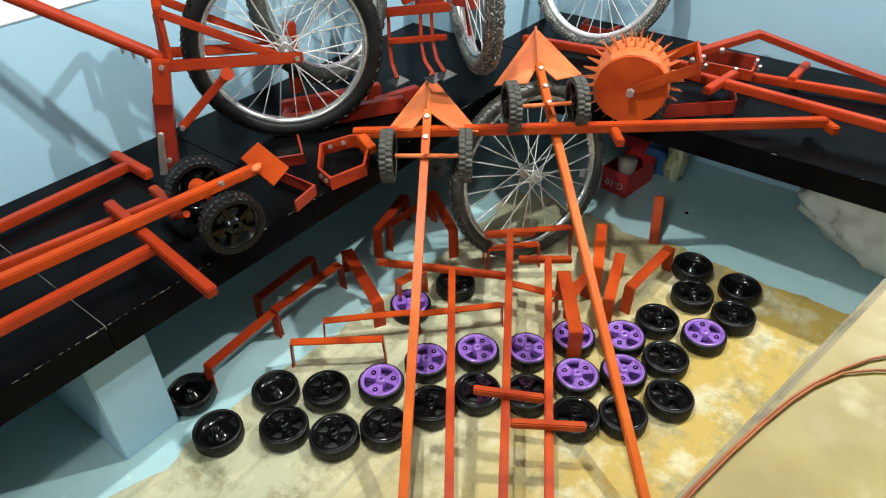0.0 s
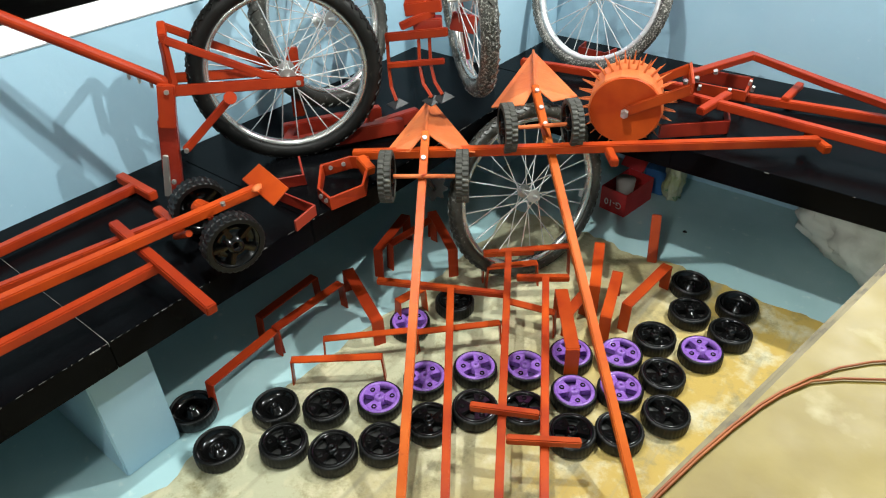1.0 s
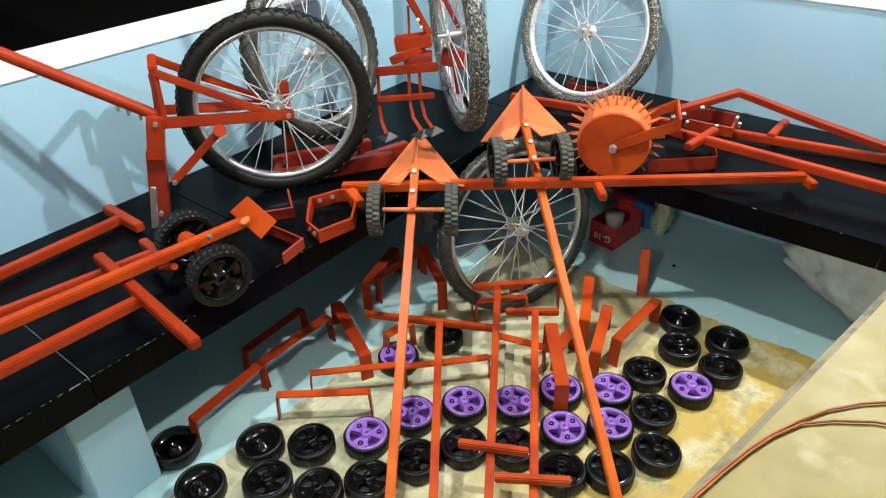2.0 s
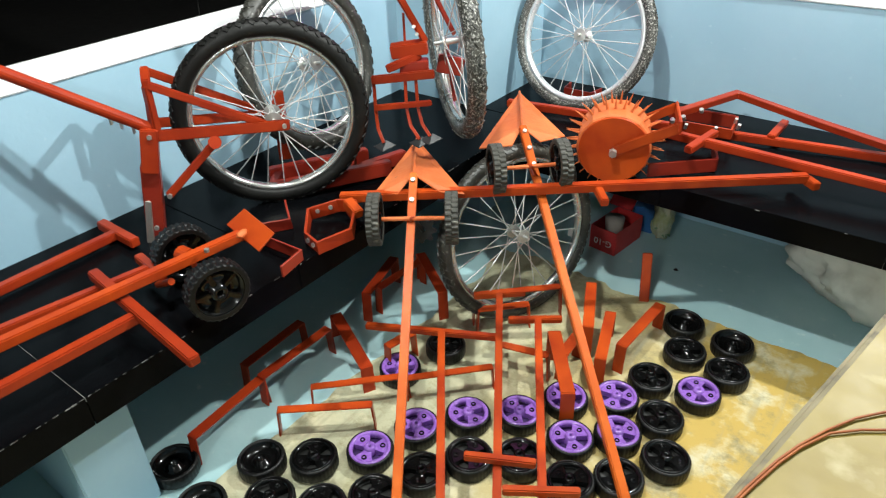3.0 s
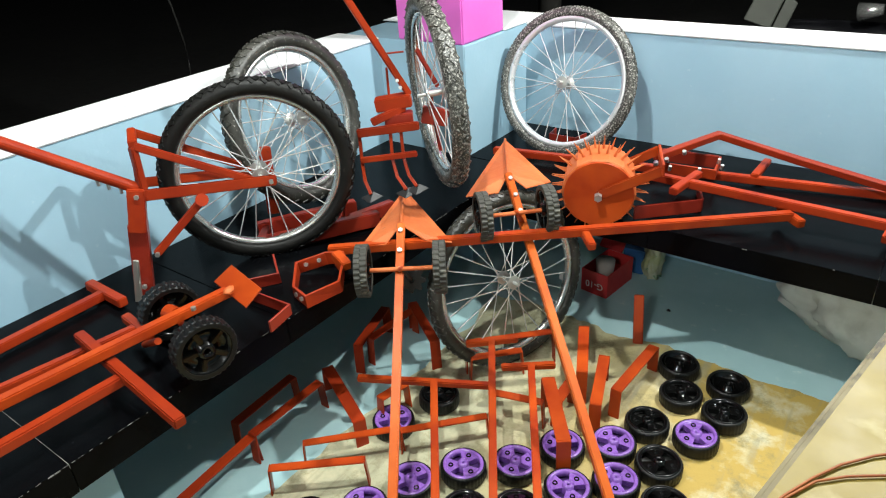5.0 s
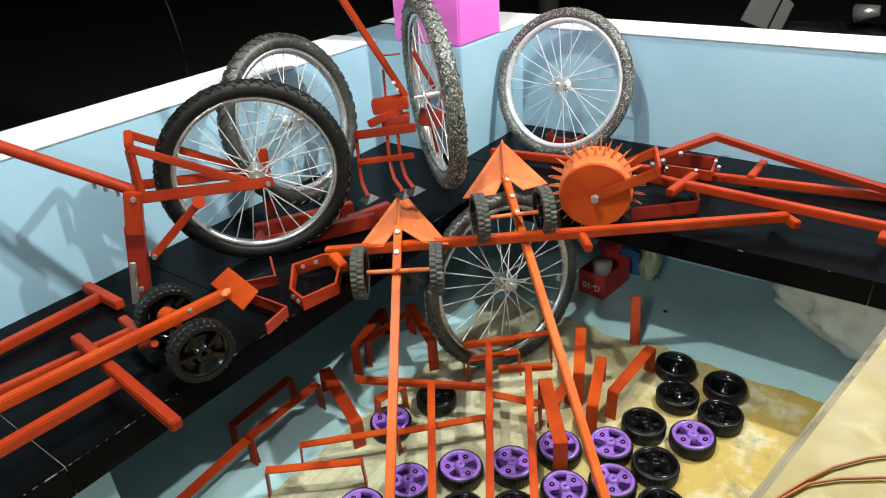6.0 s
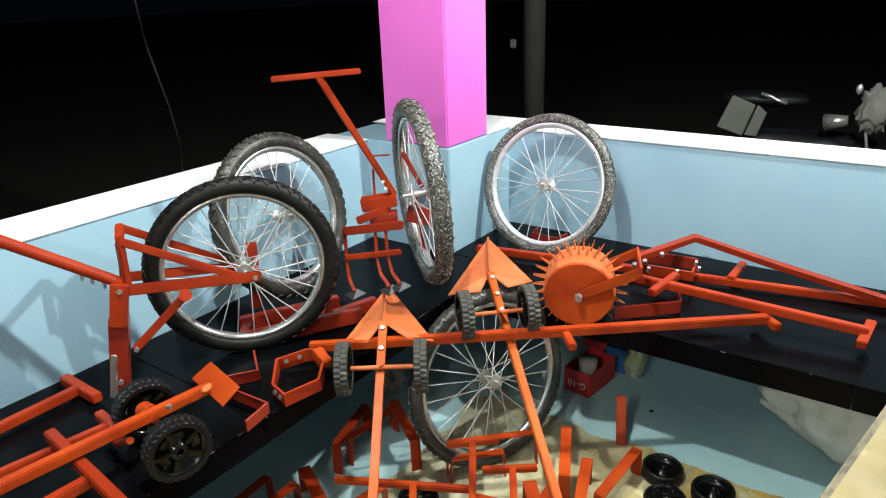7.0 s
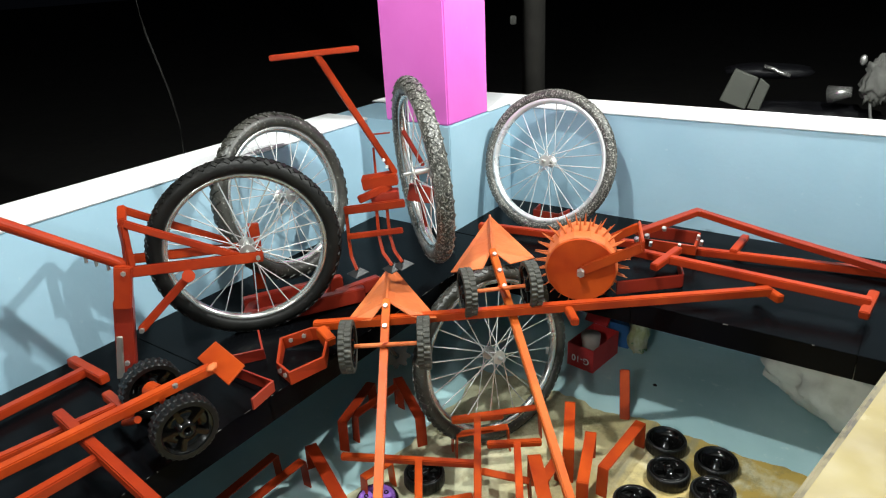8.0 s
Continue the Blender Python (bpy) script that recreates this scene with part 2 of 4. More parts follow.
def rod(a, b, r, n=12, r2=None):
    a, b = Vector(a), Vector(b)
    bm = bmesh.new()
    g = bmesh.ops.create_cone(bm, cap_ends=True, segments=n, radius1=r, radius2=r if r2 is None else r2, depth=(b - a).length)
    q = (b - a).to_track_quat("Z", "Y").to_matrix()
    bmesh.ops.rotate(bm, cent=(0, 0, 0), matrix=q, verts=bm.verts)
    bmesh.ops.translate(bm, vec=(a + b) / 2, verts=bm.verts)
    return bm


def hose(points, r, n=8):
    """A round tube through points."""
    ps = [Vector(p) for p in points]
    bm = bmesh.new()
    rings = []
    for i, p in enumerate(ps):
        t = (ps[min(i + 1, len(ps) - 1)] - ps[max(i - 1, 0)]).normalized()
        y = Vector((0, 0, 1)).cross(t)
        y = y.normalized() if y.length > 1e-3 else Vector((1, 0, 0))
        z = t.cross(y)
        rings.append([bm.verts.new(p + (y * math.cos(k * math.tau / n) + z * math.sin(k * math.tau / n)) * r) for k in range(n)])
    for r0, r1 in zip(rings, rings[1:]):
        for k in range(n):
            bm.faces.new((r0[k], r0[(k + 1) % n], r1[(k + 1) % n], r1[k]))
    bm.faces.new(rings[0][::-1])
    bm.faces.new(rings[-1])
    return bm


def ring(profile, n=64, closed=True, wobble=0.0):
    """Turns (radius, height) points round the local Y axis."""
    bm = bmesh.new()
    rows = []
    for i in range(n):
        a = i * math.tau / n
        k = 1 + wobble * noise.noise((math.cos(a) * 3, math.sin(a) * 3, 1.7))
        rows.append([bm.verts.new((r * k * math.cos(a), y, r * k * math.sin(a))) for r, y in profile])
    m = len(profile)
    for i in range(n):
        r0, r1 = rows[i], rows[(i + 1) % n]
        for k in range(m if closed else m - 1):
            q = (r0[k], r0[(k + 1) % m], r1[(k + 1) % m], r1[k])
            bm.faces.new(q)
    return bm


def lumpy(centre, half, turn, seed, power=0.75, rough=0.1, segs=40, inside=True):
    bm = bmesh.new()
    bmesh.ops.create_uvsphere(bm, u_segments=segs, v_segments=segs // 2, radius=1.0)
    for v in bm.verts:
        p = v.co.copy()
        q = Vector([math.copysign(abs(c) ** power, c) for c in p])
        fold = 1 - abs(noise.noise(Vector((p.x * 3 + seed, p.y * 7, p.z * 5))))
        crease = 1 - abs(noise.noise(Vector((p.x * 9, p.y * 5 + seed, p.z * 4 + p.x * 6))))
        k = 1 + rough * (0.6 * fold ** 4 + 0.5 * crease ** 6) + rough * noise.noise(p * 2.2 + Vector((seed, 0, 0))) + rough * 0.7 * noise.noise(p * 6 + Vector((0, seed, 0))) + rough * 0.3 * noise.noise(p * 15 + Vector((0, 0, seed)))
        v.co = Vector((q.x * half[0], q.y * half[1], q.z * half[2])) * k
    bmesh.ops.rotate(bm, cent=(0, 0, 0), matrix=Matrix.Rotation(radians(turn), 3, "Z"), verts=bm.verts)
    bmesh.ops.translate(bm, vec=centre, verts=bm.verts)
    for v in bm.verts:
        v.co.z = max(v.co.z, 0.002 if inside else -0.12)
        if inside:
            v.co.y = min(v.co.y, 2.673)
    return bm


def slab(x0, x1, y0, y1, z0, z1, bevel=0.004):
    bm = bmesh.new()
    return add_box(bm, ((x0 + x1) / 2, (y0 + y1) / 2, (z0 + z1) / 2), (x1 - x0, y1 - y0, z1 - z0), None, bevel)


def structure(name, bm, material, label, category):
    return tagged(part(name, bm, material, None, "", False), label, category, "", "structure")


# ---- setting ----
XI, XO, YI, YO, ZW, ZB = -1.933, -2.162, 2.677, 2.885, 0.961, 0.512
XF, YF = -1.266, 1.945
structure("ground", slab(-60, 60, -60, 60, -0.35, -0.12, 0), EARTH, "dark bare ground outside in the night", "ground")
structure("floor", slab(XO, 1.6, -1.6, YO, -0.12, 0.0, 0), BLUE_FLOOR, "pale blue painted cement floor, worn and dusty", "floor")
structure("wall_west", slab(XO, XI, -1.6, YO, 0.0, ZW - 0.012), BLUE_WALL, "low pale blue painted parapet wall", "wall")
structure("wall_north", slab(XI, 1.6, YI, YO, 0.0, ZW - 0.012), BLUE_WALL, "low pale blue painted parapet wall", "wall")
structure("trim_west", slab(XO - 0.006, XI + 0.004, -1.6, 2.196, ZW - 0.012, ZW), WHITE_CAP, "white painted top of the parapet wall", "trim")
structure("trim_north", slab(-1.505, 1.6, YI - 0.004, YO + 0.006, ZW - 0.012, ZW), WHITE_CAP, "white painted top of the parapet wall", "trim")
structure("wall_corner_pier", slab(XI - 0.02, -1.505, 2.196, YI + 0.02, 0.0, ZW - 0.004), BLUE_WALL, "pale blue pier in the corner of the parapet walls", "wall")
structure("trim_corner", slab(XO - 0.006, -1.505, 2.5, YO + 0.006, ZW - 0.004, ZW), WHITE_CAP, "white painted top of the corner pier", "trim")
structure("column", slab(-1.832, -1.512, 2.2, 2.5, ZW - 0.003, 3.2, 0.006), MAGENTA, "square magenta painted column on the corner pier", "column")
# Unseen shell walls and ceiling, added to close the room and bounce light.
structure("wall_south", slab(XO, 1.6, -1.8, -1.6, 0.0, 3.0), ROOM_SHELL, "unseen plain grey wall, added behind", "wall")
structure("wall_east", slab(1.6, 1.8, -1.8, YO, 0.0, 3.0), ROOM_SHELL, "unseen plain grey wall, added beside the counter", "wall")
structure("ceiling", slab(XO - 0.3, 1.8, -1.8, 3.2, 3.0, 3.2), ROOM_SHELL, "unseen grey roof slab, added overhead", "ceiling")


def screed():
    """Bare cement patch, 5 mm proud, with a broken edge along the benches."""
    bm = bmesh.new()
    edge = []
    for i in range(90):
        s = i / 89
        x, y = -1.27 + 0.02 * math.sin(s * 9), -1.5 + s * 3.5
        edge.append((x + 0.06 * noise.noise((y * 7, 1, 0)) + 0.015 * noise.noise((y * 25, 4, 0)), y))
    for i in range(110):
        x = -1.30 + i / 109 * 1.62
        edge.append((x, 2.03 + 0.03 * noise.noise((x * 6, 7, 0)) + 0.016 * noise.noise((x * 26, 9, 0))))
    low = [bm.verts.new((x, y, 0.0005)) for x, y in edge] + [bm.verts.new((0.32, -1.5, 0.0005))]
    top = [bm.verts.new((x + 0.004, y - 0.004, 0.005)) for x, y in edge] + [bm.verts.new((0.32, -1.5, 0.005))]
    bm.faces.new(top)
    for i in range(len(low)):
        j = (i + 1) % len(low)
        bm.faces.new((low[i], low[j], top[j], top[i]))
    return bm


structure("floor_screed", screed(), SCREED, "bare cement screed, ochre on one side, with a broken edge", "floor")

# benches: granite slabs side by side on a painted pedestal
bench_west = bench = tagged(thing("bench_west", (XF, 0.0, 0.0)), "low black granite bench along the wall", "bench", "", "structure")
for y0, y1 in ((-1.59, -0.25), (-0.249, 0.3549), (0.3564, 0.96), (0.961, 1.57), (1.571, 2.19)):
    part("slab", slab(XI + 0.002, XF, y0, y1, 0.432, ZB, 0.0015), GRANITE, bench)
part("grout", slab(XI + 0.003, XF - 0.001, 0.3550, 0.3563, 0.50, ZB + 0.0003, 0), CHIPPED, bench, "pale grout line")
part("corner_slab", slab(-1.503, XF, 2.1915, YI - 0.002, 0.432, ZB, 0.003), GRANITE, bench)
part("pedestal", slab(-1.93, -1.37, 0.30, 0.464, 0.0, 0.431), BLUE_WALL, bench, "pale blue painted pedestal")
part("pedestal", slab(-1.93, -1.37, -1.4, -1.1, 0.0, 0.431), BLUE_WALL, bench, "pale blue painted pedestal")
bench = tagged(thing("bench_north", (0.0, YF, 0.0)), "low black granite bench along the wall", "bench", "", "structure")
for x0, x1 in ((XF + 0.001, -0.64), (-0.639, 0.0), (0.001, 0.62), (0.621, 1.59)):
    part("slab", slab(x0, x1, YF, YI - 0.002, 0.432, ZB, 0.0015), GRANITE, bench)
part("pedestal", slab(0.42, 1.59, 2.02, 2.67, 0.0, 0.431), BLUE_WALL, bench, "pale blue painted pedestal")


def worn_edge(a, b, seed, gap=1.0):
    """Pale chips of broken stone along a bench's top front edge."""
    r = random.Random(seed)
    bm = bmesh.new()
    a, b = Vector(a), Vector(b)
    d = (b - a).normalized()
    s = 0.0
    while s < (b - a).length - 0.06:
        n = r.uniform(0.003, 0.016)
        h = r.uniform(0.0008, 0.0026)
        add_box(bm, a + d * (s + n / 2) + Vector((0, 0, -h * 0.2)), (abs(d.x) * n + abs(d.y) * h * 1.5, abs(d.y) * n + abs(d.x) * h * 1.5, h))
        s += n + r.uniform(0.001, 0.02) * (1 if r.random() < 0.85 else 4) * gap
    return bm


tagged(part("chips", worn_edge((XF - 0.0015, -0.6, ZB - 0.0012), (XF - 0.0015, 1.93, ZB - 0.0012), 3), CHIPPED, bench_west, "pale chipped stone edge"), "", "", "", "stuff")
tagged(part("chips", worn_edge((-1.2, YF + 0.0015, ZB - 0.0012), (0.5, YF + 0.0015, ZB - 0.0012), 4, 14.0), CHIPPED, bench, "pale chipped stone edge"), "", "", "", "stuff")

# yellow-topped counter on which the camera looks down
counter = thing("counter", (0.4, 0.4, 0.0), "counter with a stained yellow top and cream edge", "counter")


def counter_slab(x_in, z0, z1, over):
    bm = bmesh.new()
    plan = [(-0.46 + x_in, -1.5), (0.283 + x_in, 2.3), (1.55, 2.3), (1.55, -1.5)]
    lo = [bm.verts.new((x, y, z0)) for x, y in plan]
    hi = [bm.verts.new((x, y, z1)) for x, y in plan]
    bm.faces.new(hi)
    bm.faces.new(lo[::-1])
    for i in range(4):
        bm.faces.new((lo[i], lo[(i + 1) % 4], hi[(i + 1) % 4], hi[i]))
    if over:
        bmesh.ops.bevel(bm, geom=list(bm.edges), offset=over, segments=3, affect="EDGES")
    return bm


part("base", counter_slab(0.05, 0.0, 0.90, 0), BLUE_WALL, counter, "pale blue base wall")
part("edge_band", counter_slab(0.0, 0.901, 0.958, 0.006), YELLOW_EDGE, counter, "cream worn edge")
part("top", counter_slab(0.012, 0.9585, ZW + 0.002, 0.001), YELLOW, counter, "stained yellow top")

# ---- bicycle wheels ----
# Spoke glints are put into the colour: near-white and only partly metallic.
SPOKE = surface("bright_spoke", (0.78, 0.79, 0.78), (0.88, 0.88, 0.87), 0.25, 0.6, 4, 12, 0.0)


def tyre_mesh(R, width, lugs, deep=0.0024, bars=((20, -0.10, 0.48), (44, 0.2, 0.48))):
    """Tyre with two rows of low slanted tread bars that run down to the shoulders."""
    r = width / 2
    prof = [(R - deep - r * (1 - math.cos(a)), r * math.sin(a)) for a in [radians(k) for k in range(-140, 141, 20)]]
    bm = ring(prof, 72)
    for i in range(lugs):
        for side in (-1, 1):
            a = (i + (0.5 if side > 0 else 0)) * math.tau / lugs
            t = Matrix.Rotation(-a, 3, "Y")
            for lat, tip, size in bars:
                s = radians(lat)
                turn = t @ Matrix.Rotation(side * s, 3, "Z") @ Matrix.Rotation(radians(40 * side), 3, "X")
                shift = tip * math.tau * R / lugs
                place = t @ Vector((R - deep * 0.9 - r * (1 - math.cos(s)), side * r * math.sin(s), shift))
                add_box(bm, place, (deep * 2, r * size, math.tau * R / lugs * 0.42), turn)
    return bm


def bike_wheel(parent, R, m, rubber=RUBBER, width=0.05, spokes=28, lugs=60, deep=0.0018, bars=((20, -0.10, 0.48), (44, 0.2, 0.48)), rim_depth=0.018, rim_material=CHROME):
    """Tyre, rim, hub, axle and spokes under parent; m is the wheel's pose in the parent's space, its axle along local y."""
    tyre = part("tyre", tyre_mesh(R, width, lugs, deep, bars), rubber, parent, "black knobbly tyre", True, False)
    tyre.data.polygons.foreach_set("use_smooth", [k < 72 * 15 for k in range(len(tyre.data.polygons))])
    tyre.matrix_basis = m
    q = R - width * 0.92
    rim = part("rim", ring([(q, -0.015), (q - rim_depth * 0.6, -0.0145), (q - rim_depth, -0.008), (q - rim_depth - 0.001, 0.0), (q - rim_depth, 0.008), (q - rim_depth * 0.6, 0.0145), (q, 0.015)], 72), rim_material, parent, "bright metal rim", True, False)
    rim.matrix_basis = m
    hub = part("hub", ring([(0.0, -0.034), (0.024, -0.034), (0.024, -0.028), (0.012, -0.024), (0.010, 0.024), (0.024, 0.028), (0.024, 0.034), (0.0, 0.034)], 24, False), STEEL, parent, "steel hub", False, False)
    hub.matrix_basis = m
    axle = part("axle", rod((0, -0.062, 0), (0, 0.062, 0), 0.006), STEEL, parent, "", False, False)
    axle.matrix_basis = m
    first = None
    for i in range(spokes):
        side = 1 if i % 2 else -1
        lean = (1 if (i // 2) % 2 else -1) * radians(38)
        t = Matrix.Rotation(i * math.tau / spokes, 4, "Y")
        if i < 4:
            a = Vector((0.022 * math.cos(lean), side * 0.030, 0.022 * math.sin(lean)))
            b = Vector((q - rim_depth + 0.001, side * 0.003, 0.0))
            one = part("spoke", rod(a, b, 0.0019, 6), SPOKE, parent, "", False, False)
            first = (first or []) + [one]
            one.matrix_basis = m @ t
        else:
            again(first[i % 4], m @ t, parent)


CHEVRON = ((14, 0.0, 0.62), (40, 0.21, 0.52))
BLOCKS = ((16, 0.0, 0.62), (36, 0.34, 0.46))


def free_wheel(place, turn, R, label, rubber, width=0.05, lugs=60, deep=0.002, bars=((20, -0.10, 0.48), (44, 0.2, 0.48)), rim_depth=0.018, rim_material=CHROME):
    w = thing("bicycle_wheel", place, label, "wheel", "bicycle wheels")
    w.rotation_euler = [radians(a) for a in turn]
    bike_wheel(w, R, Matrix(), rubber, width, 28, lugs, deep, bars, rim_depth, rim_material)
    return w


free_wheel((-1.200, 2.453, 0.787), (-17, 0, 0), 0.2916, "bicycle wheel with grey dusty tyre leaning on the blue wall", RUBBER_PALE, 0.042, 60, 0.0014, rim_depth=0.019, rim_material=RIM_BRIGHT)
free_wheel((-1.780, 1.552, 0.821), (13, 0, -90), 0.296, "bicycle wheel with knobbly tyre leaning on the wall", RUBBER_DUSTY, 0.054, 46, 0.0026, CHEVRON)
free_wheel((-1.030, 1.720, 0.310), (-9, 0, 67), 0.314, "bicycle wheel standing on the floor against a tool shaft", RUBBER_DUSTY, 0.046)

# ---- parts of the tools ----


def bolt(place, axis, parent, r=0.007, h=0.008):
    a = Vector(place)
    return part("bolt", rod(a, a + Vector(axis).normalized() * h, r, 6), STEEL, parent, "zinc bolt")


def plate(points, thick, material, parent, name="plate", label=""):
    """A flat plate through corner points, thickened along its normal."""
    bm = bmesh.new()
    ps = [Vector(p) for p in points]
    n = (ps[1] - ps[0]).cross(ps[2] - ps[0]).normalized() * thick
    lo = [bm.verts.new(p - n / 2) for p in ps]
    hi = [bm.verts.new(p + n / 2) for p in ps]
    bm.faces.new(hi)
    bm.faces.new(lo[::-1])
    for i in range(len(ps)):
        j = (i + 1) % len(ps)
        bm.faces.new((lo[i], lo[j], hi[j], hi[i]))
    bmesh.ops.bevel(bm, geom=list(bm.edges), offset=thick * 0.25, segments=1, affect="EDGES")
    return part(name, bm, material, parent, label)


def ribbed(profile, ribs, beyond, proud):
    """A turned ring whose outer surface carries cross ribs."""
    bm = ring(profile, ribs * 4)
    bm.verts.ensure_lookup_table()
    m = len(profile)
    for i, v in enumerate(bm.verts):
        r = math.hypot(v.co.x, v.co.z)
        if r > beyond and (i // m) % 4 < 2:
            v.co.x *= 1 + proud / r
            v.co.z *= 1 + proud / r
    return bm


def blocked_tread(R, W, blocks):
    """A tyre whose tread is two staggered rows of square blocks."""
    prof = [(R * 0.80, -W / 2), (R * 0.93, -W / 2), (R * 0.96, -W * 0.45), (R * 0.96, -W * 0.03), (R * 0.96, W * 0.03), (R * 0.96, W * 0.45), (R * 0.93, W / 2), (R * 0.80, W / 2)]
    bm = ring(prof, blocks * 4)
    for i, v in enumerate(bm.verts):
        row, k = divmod(i, 8)
        if 2 <= k <= 5 and (row + (2 if k > 3 else 0)) % 4 < 2:
            v.co.x *= 1.04
            v.co.z *= 1.04
    return bm


def tool_wheel(parent, place, axis, R=0.075, W=0.045, tread=None):
    """A small black wheel with blocked tread and a spoked glossy face, standing on its rim."""
    q = Vector(axis).normalized().to_track_quat("Y", "Z").to_matrix().to_4x4()
    m = Matrix.Translation(Vector(place) - origin_of(parent)) @ q
    tyre = part("wheel", blocked_tread(R, W, 30), tread or TREAD, parent, "small black ribbed wheel", False, False)
    tyre.matrix_basis = m
    disc = ring([(R * 0.82, -W * 0.44), (R * 0.74, -W * 0.40), (R * 0.71, -W * 0.08), (R * 0.30, -W * 0.06), (R * 0.26, -W * 0.5), (R * 0.16, -W * 0.55), (0.006, -W * 0.45), (0.006, W * 0.45), (R * 0.16, W * 0.55), (R * 0.26, W * 0.5), (R * 0.30, W * 0.06), (R * 0.71, W * 0.08), (R * 0.74, W * 0.40), (R * 0.82, W * 0.44)], 36, True)
    part("hub", disc, PLASTIC, tyre, "glossy black plastic hub", True, False)
    for k in range(5):
        t = Matrix.Rotation(k * math.tau / 5, 3, "Y")
        bm = bmesh.new()
        add_box(bm, t @ Vector((R * 0.5, 0, 0)), (R * 0.50, W * 0.74, R * 0.17), t, 0.002)
        part("spoke", bm, PLASTIC, tyre, "", False, False)
    return tyre


def plough_blade(parent, apex, root, left, left_in, right, right_in):
    plate([apex, left, left_in, root], 0.005, ORANGE_DULL, parent, "wing", "flat orange blade wing")
    plate([apex, root, right_in, right], 0.005, ORANGE_DULL, parent, "wing", "flat orange blade wing")
    part("ridge", rod(Vector(apex) + Vector((0, 0, 0.003)), Vector(root) + Vector((0, 0, 0.003)), 0.005, 8), ORANGE_DULL, parent, "weld seam")


def wheel_plough(name_label, apex, root, left, left_in, right, right_in, foot, wheel_a, wheel_b):
    base = Vector(foot)
    t = thing("wheel_plough", base, name_label, "plough", "wheel ploughs")
    plough_blade(t, apex, root, left, left_in, right, right_in)
    a, b = Vector(root), Vector(foot)
    d = (b - a).normalized()
    part("shaft", bar(a, b, 0.024, 0.024), ORANGE_LIGHT, t, "long square orange shaft")
    wa, wb = Vector(wheel_a), Vector(wheel_b)
    axis = (wb - wa).normalized()
    part("axle", rod(wa, wb, 0.0065, 10), ORANGE_DULL, t, "thin axle bar")
    tool_wheel(t, wa, axis, 0.078, 0.038, TREAD_DUSTY)
    tool_wheel(t, wb, axis, 0.078, 0.038, TREAD_DUSTY)
    up = d.cross(axis)
    up = up if up.z > 0 else -up
    for k in (0.03, 0.10, 0.165):
        bolt(a + d * k + up * 0.012, up, t, 0.0075)
    part("hanger", bar((wa + wb) / 2 + up * 0.01, a + d * ((wa + wb) / 2 - a).dot(d), 0.02, 0.008), ORANGE, t)
    return t


first_plough = wheel_plough("orange wheel plough with arrow blade and long shaft", (-1.431, 1.687, 0.575), (-1.216, 1.406, 0.615), (-1.287, 1.293, 0.570), (-1.224, 1.336, 0.575), (-1.064, 1.455, 0.570), (-1.127, 1.416, 0.575), (-0.640, 0.560, 0.020), (-1.212, 1.217, 0.550), (-1.033, 1.348, 0.550))
wheel_plough("orange wheel plough with arrow blade resting across a shaft", (-1.327, 2.197, 0.610), (-1.077, 1.802, 0.660), (-1.156, 1.667, 0.615), (-1.072, 1.734, 0.620), (-0.970, 1.903, 0.615), (-1.011, 1.810, 0.620), (-0.170, 0.918, 0.020), (-1.022, 1.563, 0.620), (-0.878, 1.704, 0.620))

# stand-in notched disc for an unknown dark shape, hung from the first plough's axle
stand_in_disc = ribbed([(0.008, -0.004), (0.032, -0.004), (0.032, 0.004), (0.008, 0.004)], 8, 0.03, 0.011)
q = Vector((0.64, -0.75, 0.15)).normalized().to_track_quat("Y", "Z").to_matrix()
bmesh.ops.rotate(stand_in_disc, cent=(0, 0, 0), matrix=q, verts=stand_in_disc.verts)
bmesh.ops.translate(stand_in_disc, vec=(-1.146, 1.350, 0.470), verts=stand_in_disc.verts)
part("notched_disc", stand_in_disc, DARK_STEEL, first_plough, "added black notched disc standing in for a dark shape")
# Added rod that carries the stand-in disc.
part("hanger", rod((-1.122, 1.283, 0.550), (-1.146, 1.350, 0.470), 0.006, 8), DARK_STEEL, first_plough)

# ---- stirrup hoe lying across the corner of the benches ----
t = thing("stirrup_hoe", (-1.420, 1.318, 0.512), "orange stirrup hoe with long shaft across both benches", "hoe")
part("shaft", bar((-1.369, 1.238, 0.565), (-0.264, 2.129, 0.565), 0.028, 0.028), ORANGE, t, "long square orange shaft")
part("handle", bar((-0.307, 2.174, 0.555), (-0.228, 2.102, 0.555), 0.026, 0.026), ORANGE, t, "short cross handle")
loop = [(-1.298, 1.237, 0.560), (-1.359, 1.219, 0.550), (-1.415, 1.149, 0.535), (-1.332, 1.056, 0.527), (-1.265, 1.039, 0.527), (-1.231, 1.138, 0.535), (-1.269, 1.192, 0.550), (-1.314, 1.211, 0.560)]
part("stirrup", bent(loop, 0.008, 0.040), ORANGE_RED, t, "bent flat iron stirrup blade")
for k, d in ((1, (0.78, -0.62, 0.1)), (3, (0.2, -0.98, 0.1))):
    for f in (0.28, 0.72):
        bolt(Vector(loop[k]).lerp(Vector(loop[k + 1]), f) + Vector(d) * 0.003 + Vector((0, 0, 0.004)), d, t, 0.007, 0.006)
part("clamp", bar((-1.318, 1.217, 0.575), (-1.256, 1.199, 0.560), 0.03, 0.03), ORANGE, t)
part("peg", bar((-0.774, 1.740, 0.560), (-0.702, 1.653, 0.560), 0.024, 0.024), ORANGE, t)

# ---- wheel hoe with a large wheel in a fork ----
t = thing("wheel_hoe", (-1.62, 0.86, 0.512), "orange wheel hoe with bicycle wheel standing on the bench", "wheel hoe")
